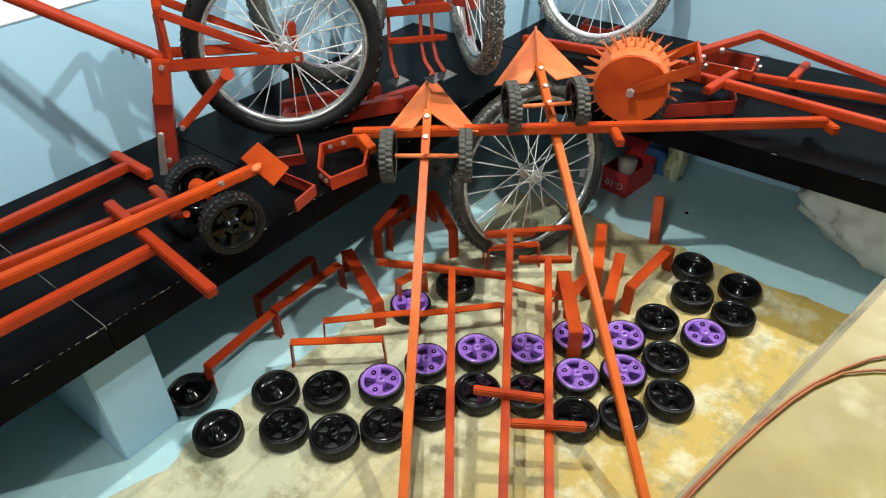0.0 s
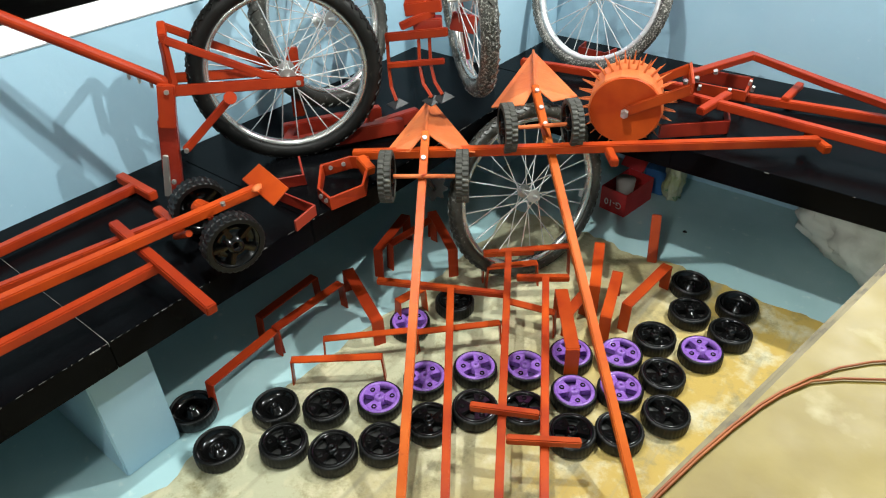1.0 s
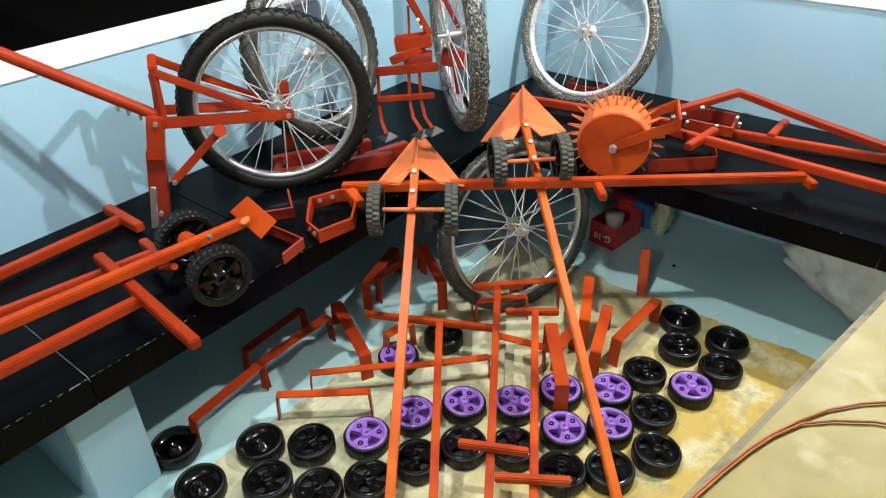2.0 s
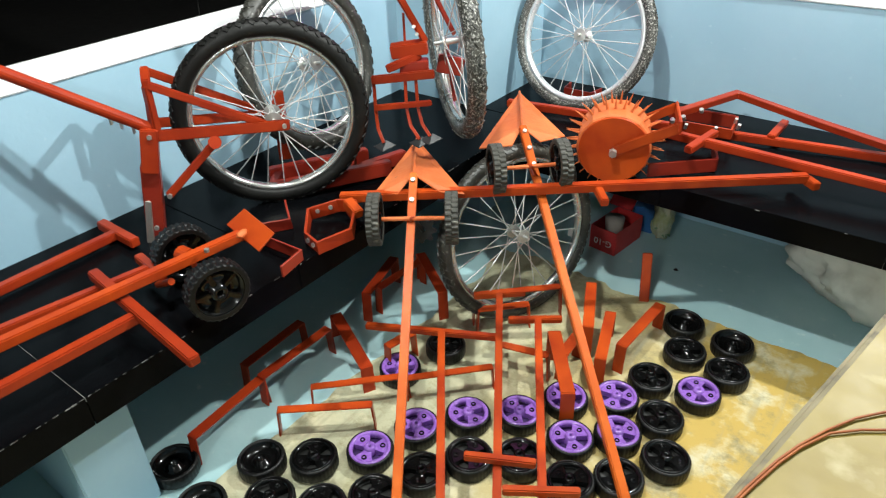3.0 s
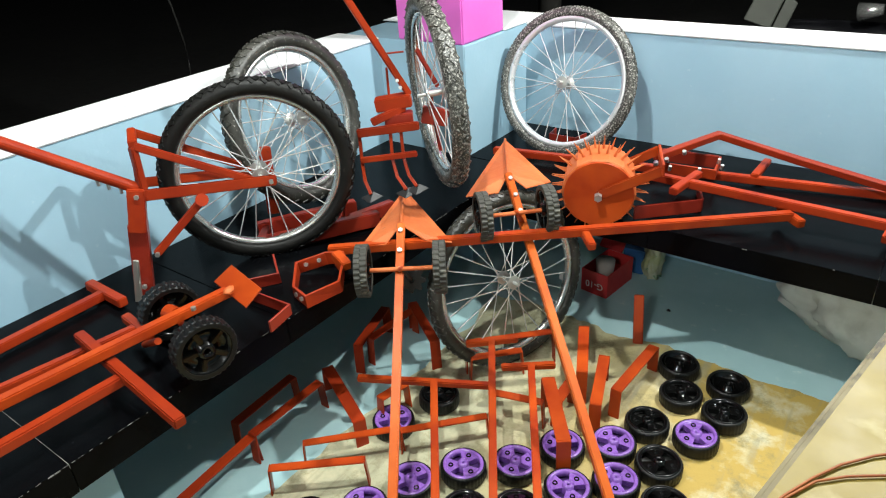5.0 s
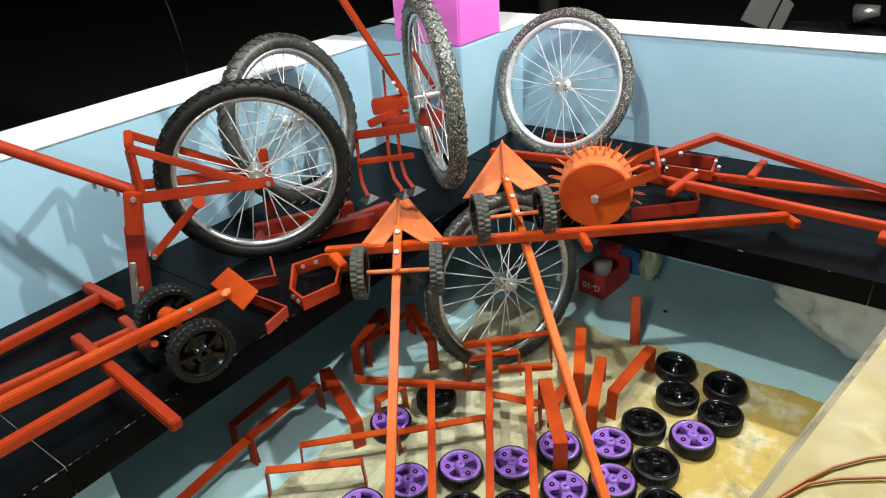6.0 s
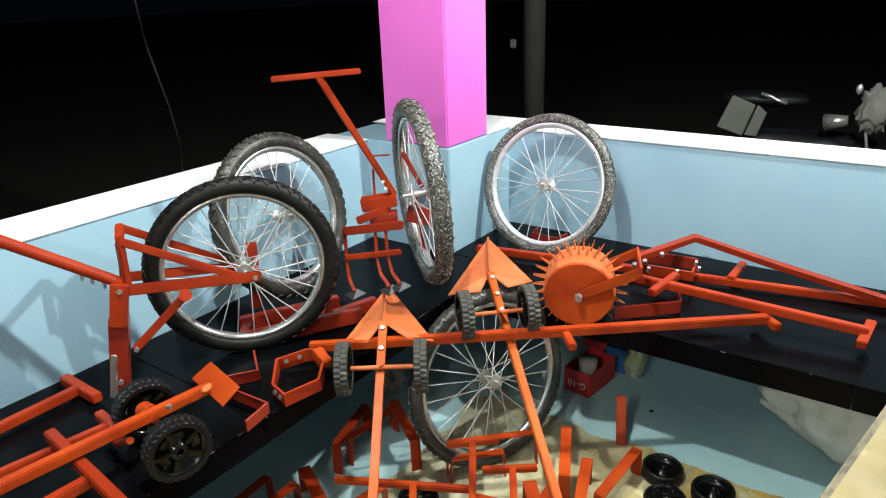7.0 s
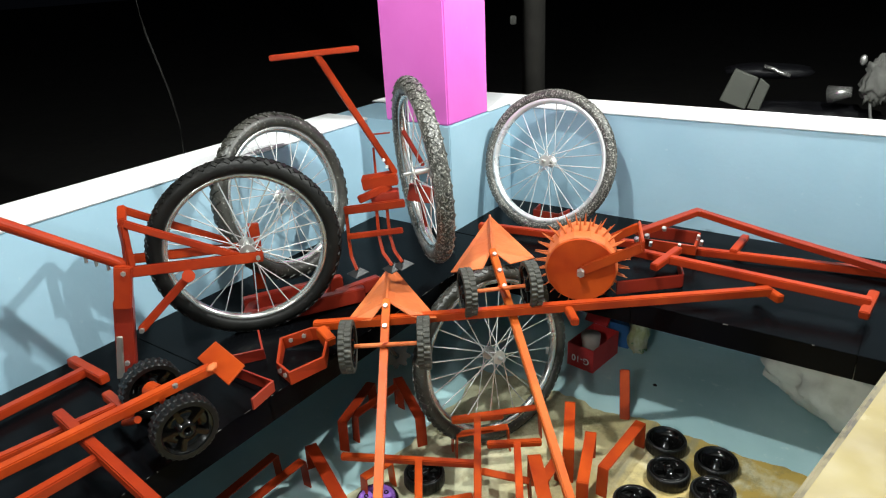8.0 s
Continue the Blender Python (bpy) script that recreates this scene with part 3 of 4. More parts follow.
hubc = Vector((-1.574, 1.202, 0.792))
bike_wheel(t, 0.285, Matrix.Translation(hubc - t.location) @ pose(0, 0, 0, 2, 0, 52.3), RUBBER, 0.05, 28, 48, 0.0019, BLOCKS, 0.015)
part("fork_arm", bar((-1.503, 1.202, 0.781), (-1.668, 0.878, 0.823), 0.006, 0.034), ORANGE_RED, t, "flat orange fork arm")
part("fork_arm", bar((-1.621, 1.236, 0.777), (-1.764, 0.928, 0.821), 0.006, 0.03), ORANGE_RED, t, "flat orange fork arm")
part("stay", bar((-1.666, 0.891, 0.961), (-1.544, 1.149, 0.791), 0.012, 0.022), ORANGE_RED, t, "orange fork stay")
part("stay", bar((-1.752, 0.944, 0.969), (-1.639, 1.187, 0.807), 0.012, 0.022), ORANGE_RED, t, "orange fork stay")
part("bridge", bar((-1.665, 0.891, 0.964), (-1.751, 0.944, 0.972), 0.022, 0.022), ORANGE_RED, t)
part("upright", bar((-1.671, 0.892, 0.958), (-1.672, 0.889, 0.830), 0.020, 0.020), ORANGE_RED, t)
part("upright", bar((-1.751, 0.943, 0.973), (-1.758, 0.928, 0.824), 0.018, 0.018), ORANGE_RED, t)
part("sleeve", bar((-1.680, 0.874, 0.845), (-1.690, 0.852, 0.723), 0.045, 0.045, (0.79, -0.61, 0)), ORANGE_RED, t, "square orange sleeve")
part("shank", bar((-1.706, 0.864, 0.740), (-1.723, 0.824, 0.468), 0.050, 0.050, (0.79, -0.61, 0)), RED_DARK, t, "square red shank")
plate([(-1.710, 0.821, 0.643), (-1.695, 0.830, 0.639), (-1.707, 0.805, 0.473), (-1.724, 0.791, 0.475)], 0.012, RAW_STEEL, t, "share", "bare steel share point")
part("strut", bar((-1.600, 1.009, 0.773), (-1.666, 0.869, 0.646), 0.008, 0.024), ORANGE_RED, t, "flat orange strut")
part("strut_eye", rod((-1.588, 1.001, 0.779), (-1.617, 1.018, 0.765), 0.018, 16), ORANGE_RED, t)
handle = [(-1.688, 0.880, 0.841), (-1.789, 0.661, 1.016), (-1.911, 0.392, 1.227)]
part("handle", rod(handle[0], handle[2], 0.016, 16), ORANGE_RED, t, "long round orange handle tube")
for k in (0.03, 0.09, 0.15, 0.2):
    q = Vector(handle[0]).lerp(Vector(handle[1]), k * 1.8)
    bolt(q + Vector((0, 0, -0.034)), (0, 0, 1), t, 0.005, 0.022)
for q in ((-1.665, 0.861, 0.828), (-1.657, 0.868, 0.651), (-1.689, 0.821, 0.560), (-1.505, 1.183, 0.784)):
    bolt(q, (0.79, -0.61, 0), t, 0.007, 0.010)

# ---- cultivator with a wheel seen edge-on, tines and a T handle ----
t = thing("tine_cultivator", (-1.45, 1.75, 0.512), "orange tine cultivator with bicycle wheel and tee handle", "cultivator")
wc = Vector((-1.345, 1.788, 0.905))
bike_wheel(t, 0.32, Matrix.Translation(wc - t.location) @ pose(0, 0, 0, 4, 0, -39.5), RUBBER_PALE, 0.058, 28, 40, 0.0028, CHEVRON)
part("shaft", bar((-1.347, 1.652, 0.935), (-1.458, 1.469, 1.331), 0.020, 0.020), ORANGE_RED, t, "square orange shaft")
part("handle", bar((-1.567, 1.387, 1.325), (-1.357, 1.544, 1.340), 0.017, 0.017), ORANGE_RED, t, "tee handle bar")
part("clamp", bar((-1.434, 1.587, 0.907), (-1.342, 1.656, 0.921), 0.05, 0.04), ORANGE_RED, t, "orange clamp block")
part("lug", bar((-1.415, 1.539, 0.866), (-1.354, 1.634, 0.898), 0.018, 0.024), ORANGE_RED, t)
part("clamp", bar((-1.407, 1.595, 0.858), (-1.335, 1.648, 0.860), 0.05, 0.045), RED_DARK, t, "orange clamp block")
part("cross_bar", bar((-1.455, 1.509, 0.833), (-1.296, 1.628, 0.848), 0.012, 0.028), ORANGE_RED, t)
part("cross_bar", bar((-1.447, 1.502, 0.746), (-1.300, 1.613, 0.758), 0.010, 0.020), ORANGE_RED, t)
for q in ([(-1.456, 1.520, 0.833), (-1.450, 1.512, 0.730), (-1.434, 1.499, 0.678), (-1.402, 1.486, 0.642)],
          [(-1.377, 1.580, 0.837), (-1.371, 1.572, 0.740), (-1.350, 1.562, 0.687), (-1.309, 1.555, 0.652)],
          [(-1.350, 1.600, 0.839), (-1.342, 1.593, 0.744), (-1.320, 1.585, 0.691), (-1.282, 1.576, 0.661)]):
    part("tine", bent(q, 0.010, 0.012, (0.6, -0.8, 0.2)), ORANGE_RED, t, "curved orange spring tine")
    e = Vector(q[3])
    plate([e + Vector((-0.03, -0.02, -0.012)), e + Vector((0.0, 0.012, 0.006)), e + Vector((0.035, 0.02, -0.006)), e + Vector((0.012, -0.022, -0.02))], 0.004, DARK_STEEL, t, "shovel", "worn steel shovel tip")
part("fork_arm", bar((-1.364, 1.727, 1.058), (-1.339, 1.795, 0.924), 0.008, 0.016), RED_DARK, t)
part("fork_arm", bar((-1.397, 1.827, 0.881), (-1.377, 1.842, 0.677), 0.012, 0.014), RED_DARK, t)
part("fork_plate", bar((-1.405, 1.784, 0.824), (-1.334, 1.837, 0.805), 0.02, 0.06), RED_DARK, t)
part("brace", rod((-1.421, 1.622, 1.061), (-1.365, 1.664, 1.064), 0.003), ORANGE_RED, t)
part("brace", rod((-1.411, 1.629, 1.018), (-1.411, 1.629, 0.922), 0.004), ORANGE_RED, t)
for q in ((-1.351, 1.605, 0.990), (-1.348, 1.614, 0.966)):
    bolt(q, (0.6, -0.8, 0.3), t, 0.006)

# ---- red frame lying on the bench behind the large wheel ----
t = thing("plough_frame", (-1.524, 1.312, 0.512), "dark red steel frame lying on the black bench", "frame")
part("rail", bar((-1.625, 1.154, 0.545), (-1.407, 1.515, 0.545), 0.03, 0.05), RED_DARK, t)
part("rail", bar((-1.693, 1.239, 0.550), (-1.530, 1.536, 0.550), 0.03, 0.05), RED_DARK, t)
part("cross_bar", bar((-1.615, 1.186, 0.545), (-1.686, 1.287, 0.545), 0.03, 0.04), RED_DARK, t)
part("cross_bar", bar((-1.483, 1.378, 0.545), (-1.564, 1.501, 0.545), 0.03, 0.04), RED_DARK, t)
part("post", bar((-1.741, 1.352, 0.552), (-1.736, 1.359, 0.790), 0.04, 0.02, (0.79, -0.61, 0)), ORANGE_RED, t, "upright orange post")
part("rail", bar((-1.479, 1.454, 0.540), (-1.433, 1.618, 0.540), 0.03, 0.045), RED_DARK, t)

# ---- small two-wheel seeder with a paddle plate ----
t = thing("hand_weeder", (-1.304, 0.720, 0.512), "orange two-wheel hand weeder with small square plate", "weeder")
wa, wb = Vector((-1.465, 0.758, 0.590)), Vector((-1.254, 0.705, 0.590))
part("axle", rod(wa, wb, 0.008), ORANGE, t)
tool_wheel(t, wa, wb - wa, 0.077, 0.045)
tool_wheel(t, wb, wb - wa, 0.077, 0.045)
part("collar", rod((-1.433, 0.736, 0.610), (-1.398, 0.737, 0.610), 0.022, 16), ORANGE, t, "round orange axle collar")
part("shaft", bar((-1.340, 0.873, 0.635), (-1.443, 0.142, 0.625), 0.026, 0.026), ORANGE, t, "long square orange shaft")
plate([(-1.388, 0.916, 0.670), (-1.240, 0.887, 0.660), (-1.240, 0.831, 0.635), (-1.397, 0.859, 0.645)], 0.006, ORANGE, t, "paddle", "square orange plate")
part("weld", lumpy((-1.296, 0.832, 0.668), (0.010, 0.016, 0.007), 20, 4.0, 1.0, 0.3, 14), ORANGE_DULL, t, "rough bright weld", True)
bolt((-1.325, 0.745, 0.650), (0, 0, 1), t)
part("peg", rod((-1.434, 0.656, 0.560), (-1.360, 0.655, 0.600), 0.009), ORANGE, t)

t = thing("tee_handle_tool", (-1.611, 0.528, 0.512), "orange tool shaft with short cross handle on the bench", "hand tool", "tee handled tools")
part("shaft", bar((-1.487, 0.669, 0.580), (-1.572, 0.167, 0.580), 0.022, 0.022), ORANGE_RED, t, "long square orange shaft")
part("handle", bar((-1.573, 0.693, 0.570), (-1.432, 0.672, 0.575), 0.024, 0.024), ORANGE_RED, t, "short cross handle")
t = thing("tee_handle_tool", (-1.390, 0.565, 0.512), "orange tool with wide cross handle hanging past the bench edge", "hand tool", "tee handled tools")
part("shaft", bar((-1.326, 0.540, 0.585), (-1.348, 0.095, 0.585), 0.026, 0.026), ORANGE_RED, t, "long square orange shaft")
part("handle", bar((-1.544, 0.561, 0.605), (-1.087, 0.521, 0.585), 0.026, 0.026), ORANGE_RED, t, "wide cross handle")
t = thing("tee_handle_tool", (-1.844, 0.669, 0.512), "orange tool shaft with tee end beside the wall", "hand tool", "tee handled tools")
part("shaft", bar((-1.797, 0.756, 0.535), (-1.790, 0.223, 0.535), 0.026, 0.026), ORANGE_RED, t, "long square orange shaft")
part("handle", bar((-1.888, 0.759, 0.535), (-1.705, 0.756, 0.535), 0.028, 0.028), ORANGE_RED, t, "short cross handle")

# bent hoe blades at the bench edge
t = thing("hoe_blade", (-1.305, 1.002, 0.512), "bent red flat iron hoe blade on the bench", "blade")
part("blade", bent([(-1.449, 0.977, 0.530), (-1.274, 0.985, 0.530), (-1.257, 0.899, 0.530)], 0.006, 0.034), RED_DARK, t)
t = thing("hoe_blade", (-1.450, 1.044, 0.512), "flat red iron hoe blade on the bench", "blade")
part("blade", bent([(-1.482, 0.997, 0.532), (-1.423, 1.083, 0.532), (-1.498, 1.133, 0.550)], 0.006, 0.036), RED_DARK, t)

t = thing("hoe_blade", (-1.230, 2.520, 0.512), "bent red flat iron on the bench by the wall", "blade")
part("blade", bent([(-1.300, 2.580, 0.530), (-1.290, 2.505, 0.530), (-1.170, 2.500, 0.530), (-1.155, 2.575, 0.530)], 0.006, 0.034), RED_DARK, t)

# ---- spiked drum weeder ----
t = thing("spiked_drum_weeder", (-0.773, 1.892, 0.512), "orange drum weeder with spiked rim and bent handle", "weeder")
c = Vector((-0.786, 1.872, 0.626))
n = Vector((0.38, -0.925, -0.03)).normalized()
q = n.to_track_quat("Y", "Z").to_matrix().to_4x4()
m = Matrix.Translation(c - t.location) @ q
R = 0.112
drum = part("drum", ring([(0.0, 0.0), (R, 0.0), (R + 0.004, -0.004), (R + 0.004, -0.13), (0.0, -0.13)], 14, False), ORANGE_DULL, t, "faceted orange drum", False, False)
drum.matrix_basis = m
disc = part("disc", ring([(0.0, 0.008), (R - 0.004, 0.008), (R - 0.002, 0.003), (0.0, 0.003)], 48, False), ORANGE, t, "round orange end disc", False, False)
disc.matrix_basis = m
spike = None
for i in range(58):
    a = Matrix.Rotation(i * math.tau / 58, 4, "Y")
    y = -0.055 - 0.045 * (i % 2)
    if spike is None:
        spike = part("spike", rod((R - 0.004, 0, 0), (R + 0.045, 0, 0), 0.0052, 6, 0.0008), ORANGE_DULL, t, "sharp spike", False, False)
        spike.matrix_basis = m @ Matrix.Translation((0, y, 0))
    else:
        again(spike, m @ Matrix.Translation((0, y, 0)) @ a, t)
part("arm", bar(c + n * 0.014, Vector((-0.603, 1.914, 0.726)), 0.008, 0.034), ORANGE, t, "flat orange drum arm")
bolt(c + n * 0.016, n, t, 0.013, 0.02)
part("arm", bar(c - n * 0.14, Vector((-0.688, 2.117, 0.707)), 0.008, 0.034), ORANGE, t, "flat orange drum arm")
part("yoke", bar((-0.600, 1.905, 0.730), (-0.695, 2.136, 0.703), 0.008, 0.036), ORANGE, t, "flat yoke plate")
part("handle", bent([(-0.733, 2.248, 0.630), (-0.615, 2.557, 0.630), (-0.321, 2.504, 0.600), (0.055, 2.460, 0.560)], 0.03, 0.024), ORANGE_RED, t, "bent orange handle bar")
for q in ((-0.684, 2.197, 0.640), (-0.655, 2.290, 0.640), (-0.697, 2.128, 0.650)):
    bolt(q, (0, -0.4, 0.8), t, 0.008, 0.014)
t = thing("tee_handle_tool", (-0.341, 2.295, 0.512), "orange tool shaft with tee end on the bench", "hand tool", "tee handled tools")
part("shaft", bar((-0.708, 2.146, 0.600), (0.002, 2.167, 0.575), 0.028, 0.028), ORANGE_RED, t, "long square orange shaft")
part("handle", bar((0.004, 2.235, 0.575), (-0.009, 2.118, 0.550), 0.028, 0.028), ORANGE_RED, t, "short cross handle")
part("cross_bar", bar((-0.609, 2.051, 0.600), (-0.584, 2.235, 0.600), 0.028, 0.024), ORANGE_RED, t, "short cross bar")
t = thing("tee_handle_tool", (-0.458, 2.518, 0.512), "red tool shaft behind the spiked drum", "hand tool", "tee handled tools")
part("shaft", bar((-1.398, 2.228, 0.545), (0.057, 2.525, 0.530), 0.028, 0.028), ORANGE_RED, t, "long square orange shaft")
part("cross_bar", bar((-0.437, 2.584, 0.550), (-0.442, 2.413, 0.550), 0.026, 0.022), ORANGE_RED, t, "short cross bar")
t = thing("hitch_bracket", (-0.650, 2.414, 0.512), "small orange hitch bracket with bolts", "bracket")
u = [(-0.764, 2.304, 0.570), (-0.553, 2.322, 0.570), (-0.573, 2.455, 0.570)]
part("channel", bent(u, 0.008, 0.036), ORANGE_RED, t)
part("back", bar((-0.829, 2.483, 0.545), (-0.588, 2.505, 0.545), 0.01, 0.05), RED_DARK, t, "dark red back plate")
for q in ((-0.560, 2.381, 0.590), (-0.539, 2.346, 0.585), (-0.690, 2.254, 0.585), (-0.597, 2.281, 0.585)):
    bolt(q, (0.2, -0.3, 0.9), t, 0.006, 0.02)
t = thing("steel_channel", (-0.623, 2.098, 0.512), "dark red steel channel lying on the bench", "channel")
part("web", bar((-0.700, 1.964, 0.540), (-0.530, 2.123, 0.540), 0.006, 0.05), RED_DARK, t)
part("flange", bar((-0.530, 2.123, 0.540), (-0.588, 2.259, 0.540), 0.006, 0.05), RED_DARK, t)

# ---- tee tools leaning on the brackets on the floor ----
for head, tail, ca, cb, da, db, lab in (
        ((-1.046, 1.296, 0.160), (-0.517, 0.585, 0.120), (-1.269, 1.189, 0.150), (-0.880, 1.386, 0.150), None, None, "orange tee tool lying over floor brackets"),
        ((-0.997, 1.556, 0.170), (-0.419, 0.645, 0.140), (-1.063, 1.500, 0.165), (-0.932, 1.613, 0.165), (-0.696, 0.926, 0.175), (-0.537, 1.008, 0.175), "orange tool with two cross bars lying over floor brackets"),
        ((-0.832, 1.528, 0.150), (-0.343, 0.717, 0.120), (-0.913, 1.479, 0.145), (-0.773, 1.580, 0.145), (-0.571, 0.908, 0.155), (-0.416, 1.010, 0.155), "orange tool with two cross bars over small wheels")):
    t = thing("tee_handle_tool", (tail[0], tail[1], 0.0), lab, "hand tool", "tee handled tools")
    part("shaft", bar(head, tail, 0.022, 0.022), ORANGE, t, "long square orange shaft")
    part("handle", bar(ca, cb, 0.022, 0.020), ORANGE, t, "cross handle")
    if da:
        part("cross_bar", bar(da, db, 0.020, 0.022), ORANGE, t, "short cross bar")

# ---- strap brackets standing on the floor ----


def strap_bracket(a, b, width, leg_a=True, leg_b=True, label="orange strap iron bracket standing on the floor", material=ORANGE):
    """A flat iron strap bent down at both ends; a and b are the ends of its top."""
    a, b = Vector(a), Vector(b)
    d = (b - a).normalized()
    side = Vector((-d.y, d.x, 0)).normalized()
    t = thing("strap_bracket", (a.x, a.y, 0.0), label, "bracket", "strap brackets")
    part("top", bar(a, b, width, 0.005, (0, 0, 1), 0.0012), material, t, "flat strap top")
    for p, s, on in ((a, -1, leg_a), (b, 1, leg_b)):
        if on:
            q = p + d * (s * 0.002)
            part("leg", bar(q + Vector((0, 0, 0.002)), Vector((q.x + d.x * s * 0.006, q.y + d.y * s * 0.006, 0.001)), width, 0.005, d * s, 0.0012), material, t, "flat strap leg")
    return t


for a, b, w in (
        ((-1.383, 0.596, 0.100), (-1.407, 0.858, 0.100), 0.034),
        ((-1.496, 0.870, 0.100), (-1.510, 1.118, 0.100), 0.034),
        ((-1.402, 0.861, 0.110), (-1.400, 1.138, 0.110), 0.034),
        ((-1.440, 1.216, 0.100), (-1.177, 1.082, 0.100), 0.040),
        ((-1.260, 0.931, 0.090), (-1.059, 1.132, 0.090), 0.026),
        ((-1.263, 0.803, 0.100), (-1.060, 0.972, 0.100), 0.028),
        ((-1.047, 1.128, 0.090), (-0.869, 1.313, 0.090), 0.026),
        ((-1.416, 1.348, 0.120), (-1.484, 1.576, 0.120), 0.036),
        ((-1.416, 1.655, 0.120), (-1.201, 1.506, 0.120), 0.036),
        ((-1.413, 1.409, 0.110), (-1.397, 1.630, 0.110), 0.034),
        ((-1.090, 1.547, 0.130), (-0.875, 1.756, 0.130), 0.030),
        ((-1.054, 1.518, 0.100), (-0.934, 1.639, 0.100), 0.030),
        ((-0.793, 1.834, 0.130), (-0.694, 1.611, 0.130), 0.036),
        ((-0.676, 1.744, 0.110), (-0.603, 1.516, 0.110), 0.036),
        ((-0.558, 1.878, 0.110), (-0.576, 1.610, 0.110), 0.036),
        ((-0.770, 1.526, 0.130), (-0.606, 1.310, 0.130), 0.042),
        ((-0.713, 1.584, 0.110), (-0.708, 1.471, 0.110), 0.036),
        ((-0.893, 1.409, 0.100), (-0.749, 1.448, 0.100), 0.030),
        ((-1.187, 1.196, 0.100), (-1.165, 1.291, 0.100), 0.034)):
    # Brackets left of x = -1.37 get the darker red-orange.
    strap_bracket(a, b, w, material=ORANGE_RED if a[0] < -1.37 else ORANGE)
t = thing("strap_plate", (-0.653, 2.019, 0.000), "upright orange flat iron leaning among the brackets", "bracket", "strap brackets")
part("strap", bar((-0.654, 2.002, 0.000), (-0.694, 2.082, 0.160), 0.036, 0.006, (0.4, -0.9, 0)), ORANGE, t)

# ---- small wheels lying on the floor ----


def small_wheel(name, label, material, web=None, cup=False):
    """Lies flat at the origin with its face up; tyre, face and hub."""
    R, H = 0.066, 0.044
    w = thing(name, (0, 0, 0), label, "wheel", "small wheels on the floor")
    bm = ribbed([(R * 0.84, 0.003), (R * 0.93, 0.0), (R * 0.99, 0.006), (R * 0.99, H - 0.006), (R * 0.94, H), (R * 0.86, H - 0.001)], 36, R * 0.97, 0.0013)
    flat = Matrix.Rotation(radians(90), 4, "X")
    tyre = part("tyre", bm, TREAD, w, "ribbed black tyre", True, False)
    tyre.matrix_basis = flat
    if cup:
        bm = ring([(R * 0.88, H - 0.002), (R * 0.80, H * 0.62), (R * 0.60, H * 0.45), (R * 0.30, H * 0.42), (R * 0.22, H * 0.8), (R * 0.12, H * 0.82), (R * 0.10, H * 0.5), (0.0, H * 0.5)], 40, False)
        face = part("face", bm, PLASTIC, w, "deep glossy black inner side", True, False)
        face.matrix_basis = flat
        return w
    rim = part("rim", ring([(R * 0.90, H - 0.001), (R * 0.86, H + 0.002), (R * 0.74, H + 0.001), (R * 0.72, H * 0.6), (R * 0.88, H * 0.5)], 40), material, w, "", True, False)
    rim.matrix_basis = flat
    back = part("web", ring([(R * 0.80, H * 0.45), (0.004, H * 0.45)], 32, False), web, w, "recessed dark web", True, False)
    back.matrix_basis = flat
    bm = ring([(R * 0.26, H * 0.5), (R * 0.24, H + 0.005), (R * 0.14, H + 0.007), (R * 0.07, H + 0.006), (0.003, H + 0.001)], 24, False)
    hub = part("hub", bm, material, w, "round centre hub", True, False)
    hub.matrix_basis = flat
    for k in range(3):
        a = k * math.tau / 3
        bm = bmesh.new()
        pts = [(R * 0.16, -0.9), (R * 0.40, -0.55), (R * 0.77, -0.62), (R * 0.80, 0.0), (R * 0.77, 0.62), (R * 0.40, 0.55), (R * 0.16, 0.9)]
        lo, hi = [], []
        for r, s in pts:
            v = Vector((r * math.cos(a + s), r * math.sin(a + s), 0))
            lo.append(bm.verts.new(v + Vector((0, 0, H * 0.5))))
            hi.append(bm.verts.new(v + Vector((0, 0, H - 0.003))))
        bm.faces.new(hi)
        for i in range(7):
            bm.faces.new((lo[i], lo[(i + 1) % 7], hi[(i + 1) % 7], hi[i]))
        bmesh.ops.bevel(bm, geom=[e for e in bm.edges if all(v in hi for v in e.verts)], offset=0.0015, segments=2, affect="EDGES")
        spoke = part("spoke", bm, material, w, "broad spoke", False, False)
        bm = ring([(0.0078, 0.0), (0.0066, 0.003), (0.0046, 0.0028), (0.004, -0.004)], 16, False)
        boss = part("boss", bm, PLASTIC, spoke, "dark bolt hole", True, False)
        boss.matrix_basis = Matrix.Translation((R * 0.55 * math.cos(a), R * 0.55 * math.sin(a), H - 0.0025)) @ flat
    return w


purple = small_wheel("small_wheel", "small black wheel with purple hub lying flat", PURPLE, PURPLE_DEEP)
black = small_wheel("small_wheel", "small all-black plastic wheel lying flat", PLASTIC, GREY_WEB)
cup = small_wheel("small_wheel", "small black wheel lying with its hollow side up", PLASTIC, None, True)
